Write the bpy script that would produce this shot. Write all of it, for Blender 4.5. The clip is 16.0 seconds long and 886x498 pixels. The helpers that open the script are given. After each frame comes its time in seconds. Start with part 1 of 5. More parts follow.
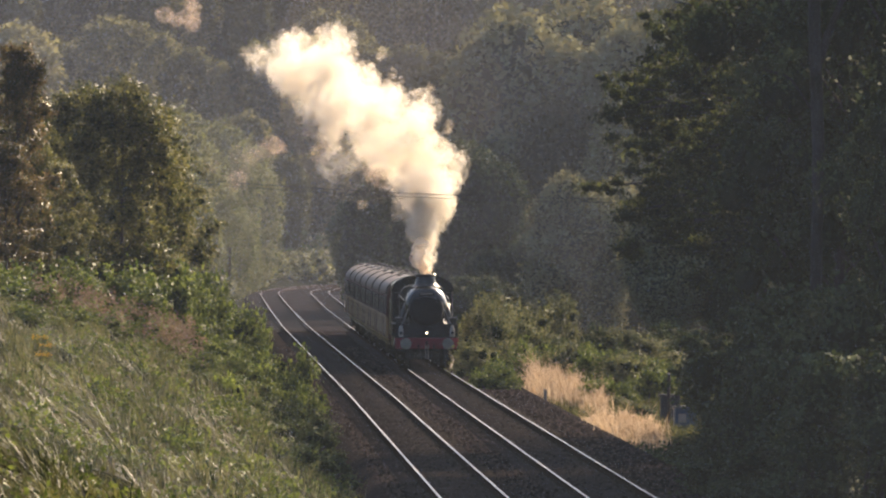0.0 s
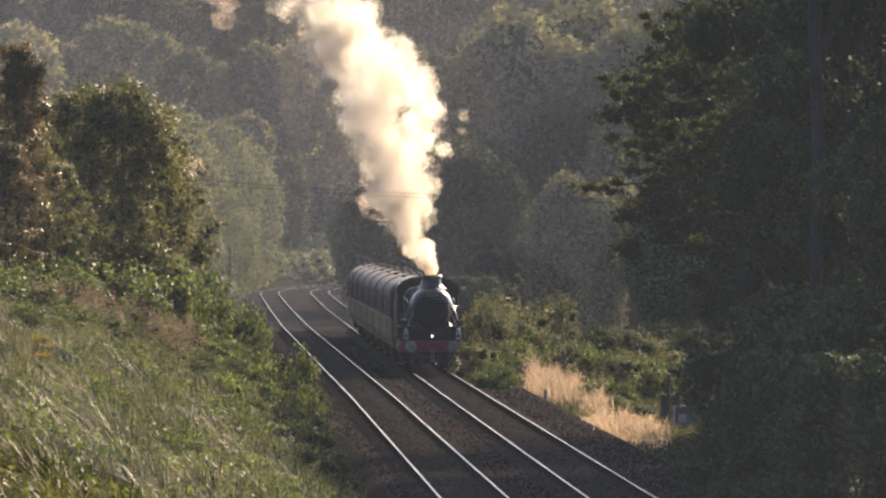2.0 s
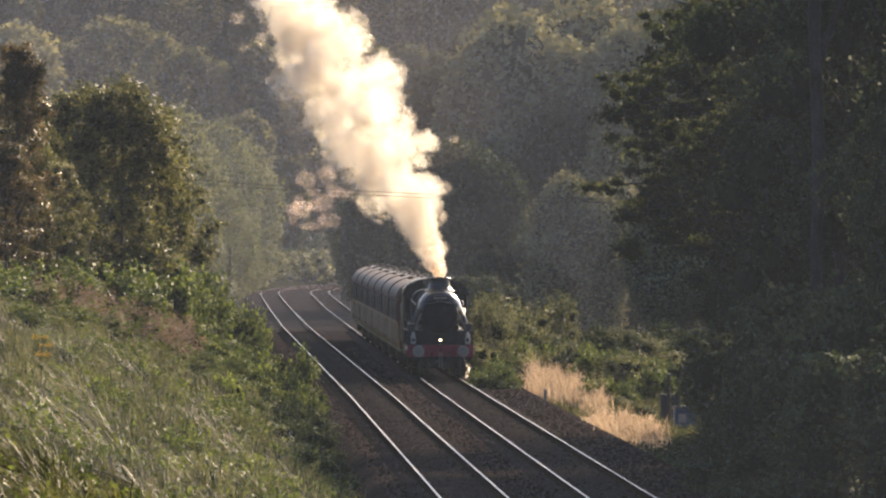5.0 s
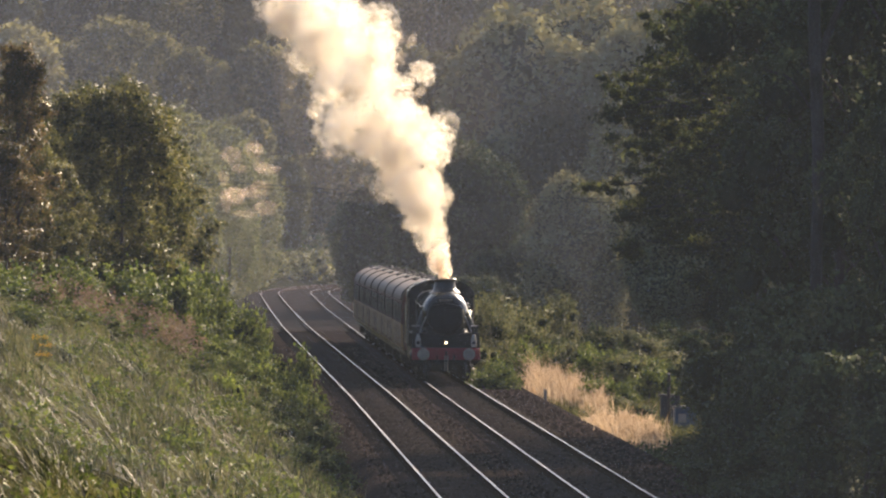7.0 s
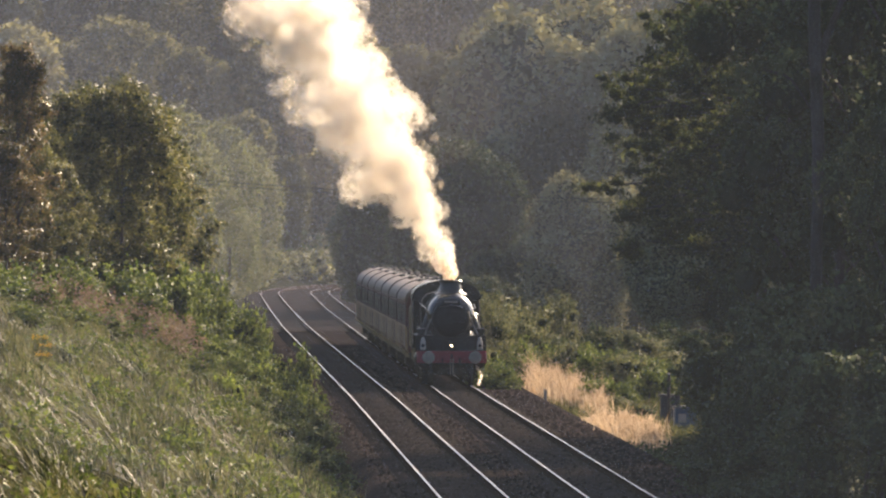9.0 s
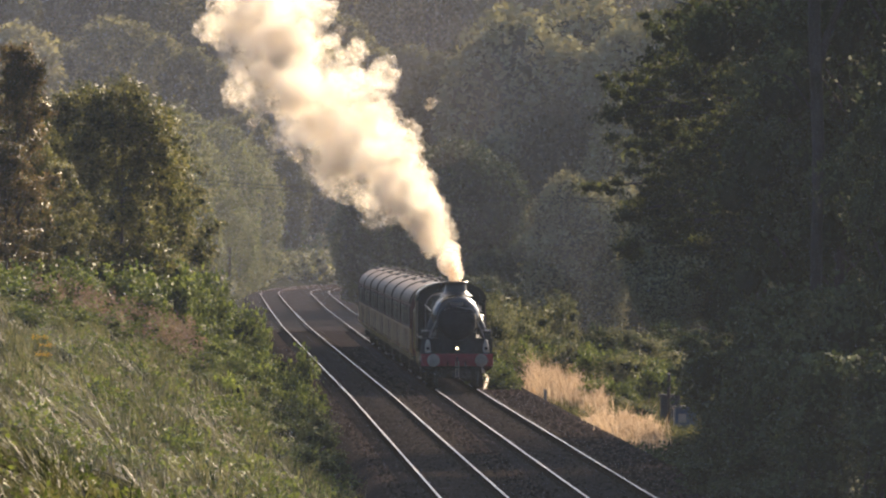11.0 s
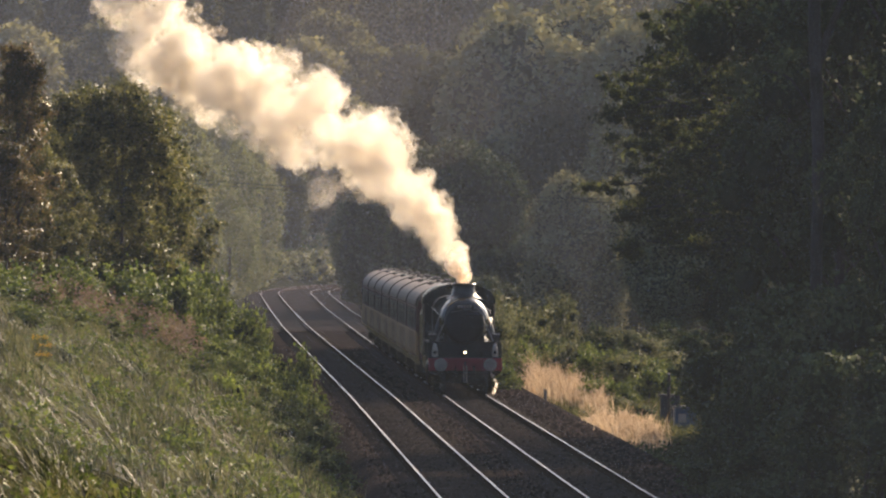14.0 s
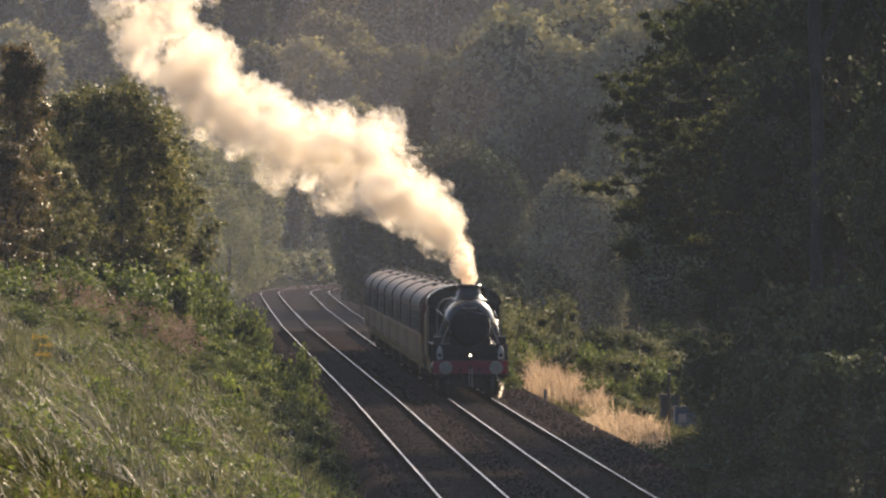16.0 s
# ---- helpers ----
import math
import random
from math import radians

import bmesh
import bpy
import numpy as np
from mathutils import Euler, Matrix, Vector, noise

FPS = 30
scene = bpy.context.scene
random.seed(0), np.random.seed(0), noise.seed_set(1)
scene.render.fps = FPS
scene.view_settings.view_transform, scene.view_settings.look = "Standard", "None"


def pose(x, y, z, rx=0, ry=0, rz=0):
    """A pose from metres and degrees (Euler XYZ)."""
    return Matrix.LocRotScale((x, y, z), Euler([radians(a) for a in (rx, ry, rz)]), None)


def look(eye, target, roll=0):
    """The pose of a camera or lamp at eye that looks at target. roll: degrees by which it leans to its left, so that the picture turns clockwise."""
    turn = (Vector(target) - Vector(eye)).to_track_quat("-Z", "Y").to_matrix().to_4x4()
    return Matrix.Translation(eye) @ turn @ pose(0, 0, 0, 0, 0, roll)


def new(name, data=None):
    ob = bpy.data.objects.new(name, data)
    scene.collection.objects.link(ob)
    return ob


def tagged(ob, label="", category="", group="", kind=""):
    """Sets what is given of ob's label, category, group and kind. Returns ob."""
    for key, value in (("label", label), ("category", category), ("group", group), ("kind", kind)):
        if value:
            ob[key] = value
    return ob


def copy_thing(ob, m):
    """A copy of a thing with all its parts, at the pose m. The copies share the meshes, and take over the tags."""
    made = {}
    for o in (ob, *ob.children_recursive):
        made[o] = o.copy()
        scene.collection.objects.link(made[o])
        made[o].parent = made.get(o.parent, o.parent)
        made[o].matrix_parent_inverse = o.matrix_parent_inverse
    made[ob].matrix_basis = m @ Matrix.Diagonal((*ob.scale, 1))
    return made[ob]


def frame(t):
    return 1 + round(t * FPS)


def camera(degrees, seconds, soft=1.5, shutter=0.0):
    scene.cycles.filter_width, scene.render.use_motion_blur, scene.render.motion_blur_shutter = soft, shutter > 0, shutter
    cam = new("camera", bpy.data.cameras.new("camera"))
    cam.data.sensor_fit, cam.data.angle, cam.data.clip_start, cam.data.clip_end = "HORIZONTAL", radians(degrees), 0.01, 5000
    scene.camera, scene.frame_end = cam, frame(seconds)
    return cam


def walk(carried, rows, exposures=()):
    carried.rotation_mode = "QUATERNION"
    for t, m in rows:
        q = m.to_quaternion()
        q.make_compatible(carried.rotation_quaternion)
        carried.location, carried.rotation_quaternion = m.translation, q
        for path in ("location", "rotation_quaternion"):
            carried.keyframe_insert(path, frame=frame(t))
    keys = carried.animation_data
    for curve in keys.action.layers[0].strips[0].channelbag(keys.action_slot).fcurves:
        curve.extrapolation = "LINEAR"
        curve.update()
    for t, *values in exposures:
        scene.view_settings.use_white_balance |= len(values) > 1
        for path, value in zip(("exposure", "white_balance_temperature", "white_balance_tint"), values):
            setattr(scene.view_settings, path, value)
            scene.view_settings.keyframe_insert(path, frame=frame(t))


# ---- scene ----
# ---------------------------------------------------------------- camera
EYE = (0.0, 0.0, 6.17)
cam = camera(4.49, 16.0, soft=2.3)
STAND = look(EYE, (0.0, 1000.0, 6.17 - 2.55))
walk(cam, [(0.0, STAND), (16.0, STAND)], exposures=[(t, e, 5290, 15) for t, e in ((0.0, 1.26), (1.0, 1.28), (3.0, 1.45), (4.2, 1.38), (6.5, 1.25), (7.5, 1.38), (9.0, 1.47), (11.5, 1.24), (12.5, 1.09), (14.0, 1.1), (16.0, 1.17))])

# ---------------------------------------------------------------- light
scene.cycles.transparent_max_bounces = 64
SUN_AZ = 26.0       # degrees to the right of the viewing direction
SUN_EL = 25.0
world = bpy.data.worlds.new("evening_sky")
scene.world = world
world.use_nodes = True
wn = world.node_tree.nodes
sky = wn.new("ShaderNodeTexSky")
sky.sky_type = "NISHITA"
sky.sun_disc = False
sky.sun_elevation = radians(SUN_EL)
sky.sun_rotation = radians(SUN_AZ)
sky.dust_density = 5.0
wn["Background"].inputs["Strength"].default_value = 0.066
world.node_tree.links.new(sky.outputs[0], wn["Background"].inputs["Color"])
sun_data = bpy.data.lights.new("sun", "SUN")
sun_data.energy, sun_data.angle, sun_data.color = 5.0, radians(0.6), (1.0, 0.7, 0.36)
sun = new("sun", sun_data)
to_sun = Vector((math.sin(radians(SUN_AZ)) * math.cos(radians(SUN_EL)), math.cos(radians(SUN_AZ)) * math.cos(radians(SUN_EL)), math.sin(radians(SUN_EL))))
sun.matrix_basis = Matrix.Translation((60, 300, 120)) @ to_sun.to_track_quat("Z", "Y").to_matrix().to_4x4()


# ---------------------------------------------------------------- materials
TONE = 0.8      # common scale of the paint values


def material(name, color, rough=0.8, metal=0.0, second=None, scale=6.0, grain=60.0, bump=0.2, translucent=0.0, per_object=0.0, per_island=0.0, spec=0.3, through_tint=(1.5, 1.6, 0.7)):
    """A procedural surface: two colours mixed at a coarse and a fine scale, relief, and variation from piece to piece."""
    m = bpy.data.materials.new(name)
    m.use_nodes = True
    t = m.node_tree
    n, k = t.nodes, t.links
    b = n["Principled BSDF"]
    b.inputs["Roughness"].default_value, b.inputs["Metallic"].default_value = rough, metal
    b.inputs["Specular IOR Level"].default_value = spec
    second = second or tuple(c * 0.6 for c in color)
    color, second = tuple(c * TONE for c in color), tuple(c * TONE for c in second)
    tc = n.new("ShaderNodeTexCoord")
    coarse, fine = n.new("ShaderNodeTexNoise"), n.new("ShaderNodeTexNoise")
    coarse.inputs["Scale"].default_value, coarse.inputs["Detail"].default_value = scale, 4
    fine.inputs["Scale"].default_value, fine.inputs["Detail"].default_value = grain, 3
    k.new(tc.outputs["Object"], coarse.inputs["Vector"])
    k.new(tc.outputs["Object"], fine.inputs["Vector"])
    add = n.new("ShaderNodeMath")
    add.operation = "MULTIPLY_ADD"
    add.inputs[1].default_value, add.inputs[2].default_value = 0.6, -0.3
    k.new(fine.outputs[0], add.inputs[0])
    tot = n.new("ShaderNodeMath")
    k.new(coarse.outputs[0], tot.inputs[0])
    k.new(add.outputs[0], tot.inputs[1])
    last = tot
    for amount, kind, socket in ((per_object, "ShaderNodeObjectInfo", "Random"), (per_island, "ShaderNodeNewGeometry", "Random Per Island")):
        if amount:
            info, mul, plus = n.new(kind), n.new("ShaderNodeMath"), n.new("ShaderNodeMath")
            mul.operation = "MULTIPLY_ADD"
            mul.inputs[1].default_value, mul.inputs[2].default_value = amount, -amount / 2
            k.new(info.outputs[socket], mul.inputs[0])
            k.new(mul.outputs[0], plus.inputs[0])
            k.new(last.outputs[0], plus.inputs[1])
            last = plus
    ramp = n.new("ShaderNodeValToRGB")
    ramp.color_ramp.elements[0].position, ramp.color_ramp.elements[1].position = 0.3, 0.7
    ramp.color_ramp.elements[0].color, ramp.color_ramp.elements[1].color = (*second, 1), (*color, 1)
    k.new(last.outputs[0], ramp.inputs[0])
    k.new(ramp.outputs[0], b.inputs["Base Color"])
    if bump:
        bp = n.new("ShaderNodeBump")
        bp.inputs["Strength"].default_value, bp.inputs["Distance"].default_value = bump, 0.02
        k.new(fine.outputs[0], bp.inputs["Height"])
        k.new(bp.outputs[0], b.inputs["Normal"])
    if translucent:
        tr, mix = n.new("ShaderNodeBsdfTranslucent"), n.new("ShaderNodeMixShader")
        glow = n.new("ShaderNodeMixRGB")
        glow.blend_type = "MULTIPLY"
        glow.inputs[0].default_value = 1.0
        glow.inputs[2].default_value = (*through_tint, 1)
        k.new(ramp.outputs[0], glow.inputs[1])
        k.new(glow.outputs[0], tr.inputs[0])
        mix.inputs[0].default_value = translucent
        k.new(b.outputs[0], mix.inputs[1])
        k.new(tr.outputs[0], mix.inputs[2])
        k.new(mix.outputs[0], n["Material Output"].inputs[0])
    return m


def steam_material(name, tint, cover, low, high, size=2.2, detail=3.5):
    """Droplet cloud: scatters light back and through, with torn, thinner patches."""
    m = bpy.data.materials.new(name)
    m.use_nodes = True
    t = m.node_tree
    n, k = t.nodes, t.links
    n.remove(n["Principled BSDF"])
    dif, tr, mix, clear, out = n.new("ShaderNodeBsdfDiffuse"), n.new("ShaderNodeBsdfTranslucent"), n.new("ShaderNodeMixShader"), n.new("ShaderNodeBsdfTransparent"), n.new("ShaderNodeMixShader")
    dif.inputs[0].default_value = tr.inputs[0].default_value = (*tint, 1)
    mix.inputs[0].default_value = 0.88
    k.new(dif.outputs[0], mix.inputs[1])
    k.new(tr.outputs[0], mix.inputs[2])
    tc, info, off, nz, ramp = n.new("ShaderNodeTexCoord"), n.new("ShaderNodeObjectInfo"), n.new("ShaderNodeVectorMath"), n.new("ShaderNodeTexNoise"), n.new("ShaderNodeMapRange")
    off.operation = "MULTIPLY_ADD"
    off.inputs[1].default_value = (1, 1, 1)
    spread = n.new("ShaderNodeMath")
    spread.operation = "MULTIPLY"
    spread.inputs[1].default_value = 40
    k.new(info.outputs["Random"], spread.inputs[0])
    k.new(tc.outputs["Object"], off.inputs[0])
    k.new(spread.outputs[0], off.inputs[2])
    nz.inputs["Scale"].default_value, nz.inputs["Detail"].default_value = size, detail
    k.new(off.outputs[0], nz.inputs["Vector"])
    ramp.inputs["From Min"].default_value, ramp.inputs["From Max"].default_value = low, high
    ramp.inputs["To Max"].default_value = cover
    k.new(nz.outputs[0], ramp.inputs["Value"])
    k.new(ramp.outputs[0], out.inputs[0])
    k.new(clear.outputs[0], out.inputs[1])
    k.new(mix.outputs[0], out.inputs[2])
    k.new(out.outputs[0], n["Material Output"].inputs[0])
    return m


def glowing(name, color, strength):
    m = material(name, color)
    b = m.node_tree.nodes["Principled BSDF"]
    b.inputs["Emission Color"].default_value, b.inputs["Emission Strength"].default_value = (*color, 1), strength
    return m


M_EARTH = material("earth_and_moss", (0.032, 0.03, 0.015), 0.95, second=(0.018, 0.02, 0.009), scale=0.4, grain=9, bump=0.6, spec=0.0)
M_BALLAST = material("ballast_stone", (0.045, 0.0375, 0.0365), 0.98, second=(0.021, 0.0177, 0.0172), scale=1.2, grain=16, bump=1.0, spec=0.0)
M_SLEEPER = material("sleeper_concrete", (0.075, 0.062, 0.054), 0.95, scale=3, grain=40, spec=0.0)
M_RUST = material("rail_rust", (0.05, 0.034, 0.027), 0.95, scale=5, grain=50, spec=0.0)
M_RAIL = material("polished_rail", (0.165, 0.145, 0.132), 0.42, 1.0, second=(0.2, 0.165, 0.14), scale=1.5, grain=30, bump=0.05)
M_BLACK = material("oily_black_paint", (0.012, 0.012, 0.012), 0.26, second=(0.03, 0.027, 0.025), scale=2, grain=30, bump=0.1, spec=0.5)
M_CHIMNEY = material("chimney_black", (0.02, 0.018, 0.016), 0.42, second=(0.035, 0.03, 0.026), scale=2.5, grain=40, bump=0.12, spec=0.5)
M_SMOKEBOX = material("graphite_smokebox", (0.055, 0.042, 0.03), 0.27, 0.0, second=(0.035, 0.027, 0.02), scale=2.5, grain=40, bump=0.05, spec=0.65)
M_DOOR = material("sooty_black", (0.012, 0.012, 0.012), 0.65, second=(0.02, 0.019, 0.018), scale=3, grain=40, bump=0.1, spec=0.15)
M_RED = material("buffer_beam_red", (0.27, 0.022, 0.03), 0.55, second=(0.18, 0.018, 0.022), scale=3, grain=25, bump=0.05)
M_STEEL = material("worn_buffer_steel", (0.38, 0.305, 0.235), 0.7, 0.1, second=(0.24, 0.19, 0.145), scale=4, grain=40)
M_BRIGHT = material("bright_steel_pipe", (0.3, 0.28, 0.26), 0.4, 0.7, scale=4, grain=30, bump=0.05)
M_WHITE = material("white_lamp_paint", (0.48, 0.41, 0.33), 0.6, second=(0.34, 0.29, 0.23), scale=4, grain=30, bump=0.05)
M_GLOW = glowing("lit_headlamp", (1.0, 0.7, 0.3), 5.0)
M_CREAM = material("cream_coach_paint", (0.52, 0.33, 0.125), 0.5, second=(0.2, 0.12, 0.05), scale=1.1, grain=12, bump=0.05, spec=0.5)
M_MAROON = material("maroon_coach_paint", (0.16, 0.07, 0.055), 0.45, second=(0.09, 0.042, 0.034), scale=1.1, grain=12, bump=0.05, spec=0.08)
M_ROOF = material("grey_coach_roof", (0.21, 0.15, 0.11), 0.65, second=(0.11, 0.078, 0.058), scale=0.8, grain=14, bump=0.1, spec=0.2)
M_GLASS = material("coach_glass", (0.016, 0.014, 0.014), 0.35, bump=0, spec=0.15)
M_COAL = material("coal", (0.02, 0.02, 0.02), 0.6, scale=9, grain=40, bump=0.8)
M_BARK = material("bark", (0.075, 0.062, 0.05), 0.95, second=(0.035, 0.03, 0.025), scale=3, grain=22, bump=0.8)
TINT = (1.42, 1.5, 0.8)      # light coming through a leaf
M_BARK_GREY = material("grey_brown_bark", (0.06, 0.054, 0.046), 0.98, second=(0.024, 0.022, 0.019), scale=2.2, grain=18, bump=0.8)
M_LEAF = material("leaf_green", (0.155, 0.14, 0.062), 0.5, second=(0.036, 0.042, 0.018), scale=0.7, grain=4, bump=0, translucent=0.5, per_island=0.6, spec=0.14, through_tint=TINT)
M_LEAF_BRIGHT = material("leaf_bright_bramble", (0.145, 0.165, 0.05), 0.55, second=(0.04, 0.056, 0.018), scale=0.9, grain=4, bump=0, translucent=0.42, per_island=0.6, spec=0.08, through_tint=TINT)
M_LEAF_WARM = material("leaf_browning", (0.15, 0.1, 0.054), 0.42, second=(0.045, 0.046, 0.02), scale=0.7, grain=4, bump=0, translucent=0.5, per_island=0.7, spec=0.16, through_tint=TINT)
M_LEAF_PALE = material("leaf_pale_shrub", (0.165, 0.158, 0.072), 0.65, second=(0.045, 0.052, 0.022), scale=0.6, grain=4, bump=0, translucent=0.36, per_island=0.6, through_tint=TINT)
# Hill leaves are painted paler than near ones, for a sunlit, hazy look.
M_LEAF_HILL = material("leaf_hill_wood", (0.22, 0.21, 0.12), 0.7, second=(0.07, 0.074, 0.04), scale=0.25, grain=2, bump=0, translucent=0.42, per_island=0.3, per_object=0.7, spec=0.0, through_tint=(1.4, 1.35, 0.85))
# Greyed leaf tone: the haze before these trees is put into it.
M_LEAF_HAZED = material("leaf_hazed_pale", (0.135, 0.132, 0.09), 0.6, second=(0.06, 0.064, 0.034), scale=0.5, grain=3, bump=0, translucent=0.55, per_island=0.4, per_object=0.4, spec=0.05, through_tint=TINT)
# Darker leaf tone: the shade of wood and undergrowth is put into it.
M_LEAF_SHADE = material("leaf_shade_tone", (0.085, 0.105, 0.045), 0.8, second=(0.032, 0.044, 0.018), scale=0.6, grain=4, bump=0, translucent=0.12, per_island=0.7, per_object=0.2, spec=0.1)
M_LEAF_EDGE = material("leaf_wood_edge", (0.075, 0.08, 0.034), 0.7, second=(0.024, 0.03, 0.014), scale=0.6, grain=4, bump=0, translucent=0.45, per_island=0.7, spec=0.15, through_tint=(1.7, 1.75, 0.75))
# Far leaves, too, carry sunlit brightness and distance haze in their colour.
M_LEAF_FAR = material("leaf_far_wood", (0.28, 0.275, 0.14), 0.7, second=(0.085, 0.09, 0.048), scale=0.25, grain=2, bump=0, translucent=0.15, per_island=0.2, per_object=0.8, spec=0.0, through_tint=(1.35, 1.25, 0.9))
# Dark core behind the leaves: a crown's inner shade put into a colour.
M_INNER_SHADE = material("inner_leaf_shade", (0.05, 0.056, 0.026), 0.9, second=(0.02, 0.025, 0.011), scale=1.5, grain=9, bump=0.6, spec=0.0)
# Near-black second tone: shaded hollows between tussocks put into the colour.
M_GRASS = material("rough_grass", (0.16, 0.15, 0.083), 0.6, second=(0.01, 0.017, 0.006), scale=1.4, grain=0.35, bump=0, translucent=0.35, per_island=0.4, spec=0.15, through_tint=TINT)
M_STRAW = material("dry_grass", (0.56, 0.46, 0.33), 0.7, second=(0.27, 0.2, 0.125), scale=1.2, grain=5, bump=0, translucent=0.5, per_island=0.5, through_tint=(1.2, 1.1, 0.95))
M_BLEACHED = material("bleached_grass", (0.27, 0.25, 0.18), 0.5, second=(0.13, 0.115, 0.085), scale=1.2, grain=5, bump=0, translucent=0.3, per_island=0.6, spec=0.3, through_tint=(1.2, 1.1, 0.95))
M_SEED = material("purple_seed_heads", (0.22, 0.15, 0.16), 0.8, second=(0.13, 0.085, 0.09), scale=1.2, grain=6, bump=0, translucent=0.3, per_island=0.5)
M_YELLOW = material("ragwort_yellow", (0.5, 0.3, 0.03), 0.7, second=(0.35, 0.2, 0.02), scale=8, grain=30, bump=0, translucent=0.3)
M_LEAF_LIME = material("leaf_lime", (0.24, 0.28, 0.05), 0.55, second=(0.12, 0.15, 0.03), scale=0.9, grain=4, bump=0, translucent=0.5, per_island=0.4, spec=0.1, through_tint=TINT)
M_CABINET = material("blue_grey_cabinet_paint", (0.13, 0.17, 0.22), 0.5, second=(0.1, 0.13, 0.17), scale=2, grain=15, bump=0.05)
M_CABINET_GREY = material("grey_cabinet_paint", (0.2, 0.2, 0.2), 0.6, second=(0.15, 0.15, 0.15), scale=2, grain=15, bump=0.05)
# Grey cabinet again, darkened: the bushes' shade is put into the colour.
M_CABINET_SHADE = material("shaded_grey_cabinet", (0.05, 0.048, 0.046), 0.7, second=(0.035, 0.033, 0.032), scale=2, grain=15, bump=0.05)
M_CABLE = material("black_cable", (0.03, 0.03, 0.03), 0.7)
# Steam tints are warmed: the low sun's yellow is put into the colour.
M_STEAM = steam_material("bright_steam", (0.985, 0.91, 0.795), 0.36, 0.15, 0.62)
M_STEAM_SHELLS = [steam_material("steam_" + name, (0.988, 0.925, 0.8), cover, low, high, 2.6, 6) for name, cover, low, high in (("fringe", 0.14, 0.38, 0.62), ("body", 0.16, 0.05, 0.55))]
# The next four are for haze sheets added to lift the dark tones.
M_HAZE = steam_material("wood_haze_sheet", (0.58, 0.645, 0.88), 0.0105, -0.1, 0.75, 0.12)
M_AIR = steam_material("near_veil_sheet", (0.53, 0.66, 0.91), 0.0155, -0.6, 0.6, 0.1)
M_BEND = steam_material("bend_haze_sheet", (0.57, 0.655, 0.86), 0.0145, -0.3, 0.75, 0.1)
M_THIN = steam_material("far_haze_sheet", (0.58, 0.645, 0.88), 0.006, -0.1, 0.75, 0.12)
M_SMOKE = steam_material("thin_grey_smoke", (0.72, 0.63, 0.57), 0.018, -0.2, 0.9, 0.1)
# Orange-pink of thin steam in low sun, put into the wisps' colour.
M_WISP = steam_material("thin_steam", (0.95, 0.76, 0.62), 0.065, 0.3, 0.7)
M_VERGE = material("verge_grass", (0.13, 0.115, 0.06), 0.7, second=(0.055, 0.06, 0.026), scale=0.8, grain=4, bump=0, translucent=0.35, per_island=0.7, spec=0.1)
# Warmer than the plume: sun glow through torn edges is painted in.
M_SHRED = steam_material("torn_steam", (0.97, 0.86, 0.7), 0.14, 0.42, 0.68, 4.5)


# ---------------------------------------------------------------- builders
def part(name, bm, mat, parent=None, label="", smooth=False):
    me = bpy.data.meshes.new(name)
    bm.to_mesh(me)
    bm.free()
    me.materials.append(mat)
    if smooth:
        for p in me.polygons:
            p.use_smooth = True
    ob = new(name, me)
    ob.parent = parent
    if label:
        tagged(ob, label)
    return ob


def quick(name, verts, faces, mat, parent=None, label="", smooth=False, outward=None, roundness=0.6):
    """One mesh object from arrays; faces all have the same number of corners. Leaves shade partly by the roundness of their clump."""
    verts, faces = np.asarray(verts, float), np.asarray(faces, int)
    me = bpy.data.meshes.new(name)
    me.vertices.add(len(verts))
    me.vertices.foreach_set("co", verts.ravel())
    me.loops.add(faces.size)
    me.loops.foreach_set("vertex_index", faces.ravel())
    me.polygons.add(len(faces))
    me.polygons.foreach_set("loop_start", np.arange(len(faces)) * faces.shape[1])
    me.polygons.foreach_set("loop_total", np.full(len(faces), faces.shape[1]))
    if smooth:
        me.polygons.foreach_set("use_smooth", np.ones(len(faces), bool))
    me.update(calc_edges=True)
    me.validate()
    if outward is not None:
        me.polygons.foreach_set("use_smooth", np.ones(len(faces), bool))
        own = np.empty(len(verts) * 3, np.float32)
        me.vertex_normals.foreach_get("vector", own)
        mixed = (1 - roundness) * own.reshape(-1, 3) + roundness * np.repeat(outward, 4, 0)
        mixed /= np.linalg.norm(mixed, axis=1)[:, None]
        me.normals_split_custom_set_from_vertices(mixed.tolist())
    me.materials.append(mat)
    ob = new(name, me)
    ob.parent = parent
    if label:
        tagged(ob, label)
    return ob


def box(bm, x0, x1, y0, y1, z0, z1, bevel=0.0):
    ret = bmesh.ops.create_cube(bm, size=1, matrix=Matrix.Translation(((x0 + x1) / 2, (y0 + y1) / 2, (z0 + z1) / 2)) @ Matrix.Diagonal((x1 - x0, y1 - y0, z1 - z0, 1)))
    if bevel:
        edges = list({e for v in ret["verts"] for e in v.link_edges})
        bmesh.ops.bevel(bm, geom=edges, offset=bevel, segments=2, affect="EDGES", profile=0.6)
    return bm


def boxed(x0, x1, y0, y1, z0, z1, bevel=0.0):
    return box(bmesh.new(), x0, x1, y0, y1, z0, z1, bevel)


def lathe(bm, profile, m=None, n=24, closed=False):
    """Turn (radius, along) pairs round the local z axis, moved by m."""
    m = m or Matrix()
    rings = [[bm.verts.new(m @ Vector((r * math.cos(2 * math.pi * i / n), r * math.sin(2 * math.pi * i / n), a))) for i in range(n)] for r, a in profile]
    for p, q in zip(rings, rings[1:]):
        for i in range(n):
            bm.faces.new((p[i], p[(i + 1) % n], q[(i + 1) % n], q[i]))
    bm.faces.new(rings[0][::-1])
    bm.faces.new(rings[-1])
    bmesh.ops.recalc_face_normals(bm, faces=bm.faces)
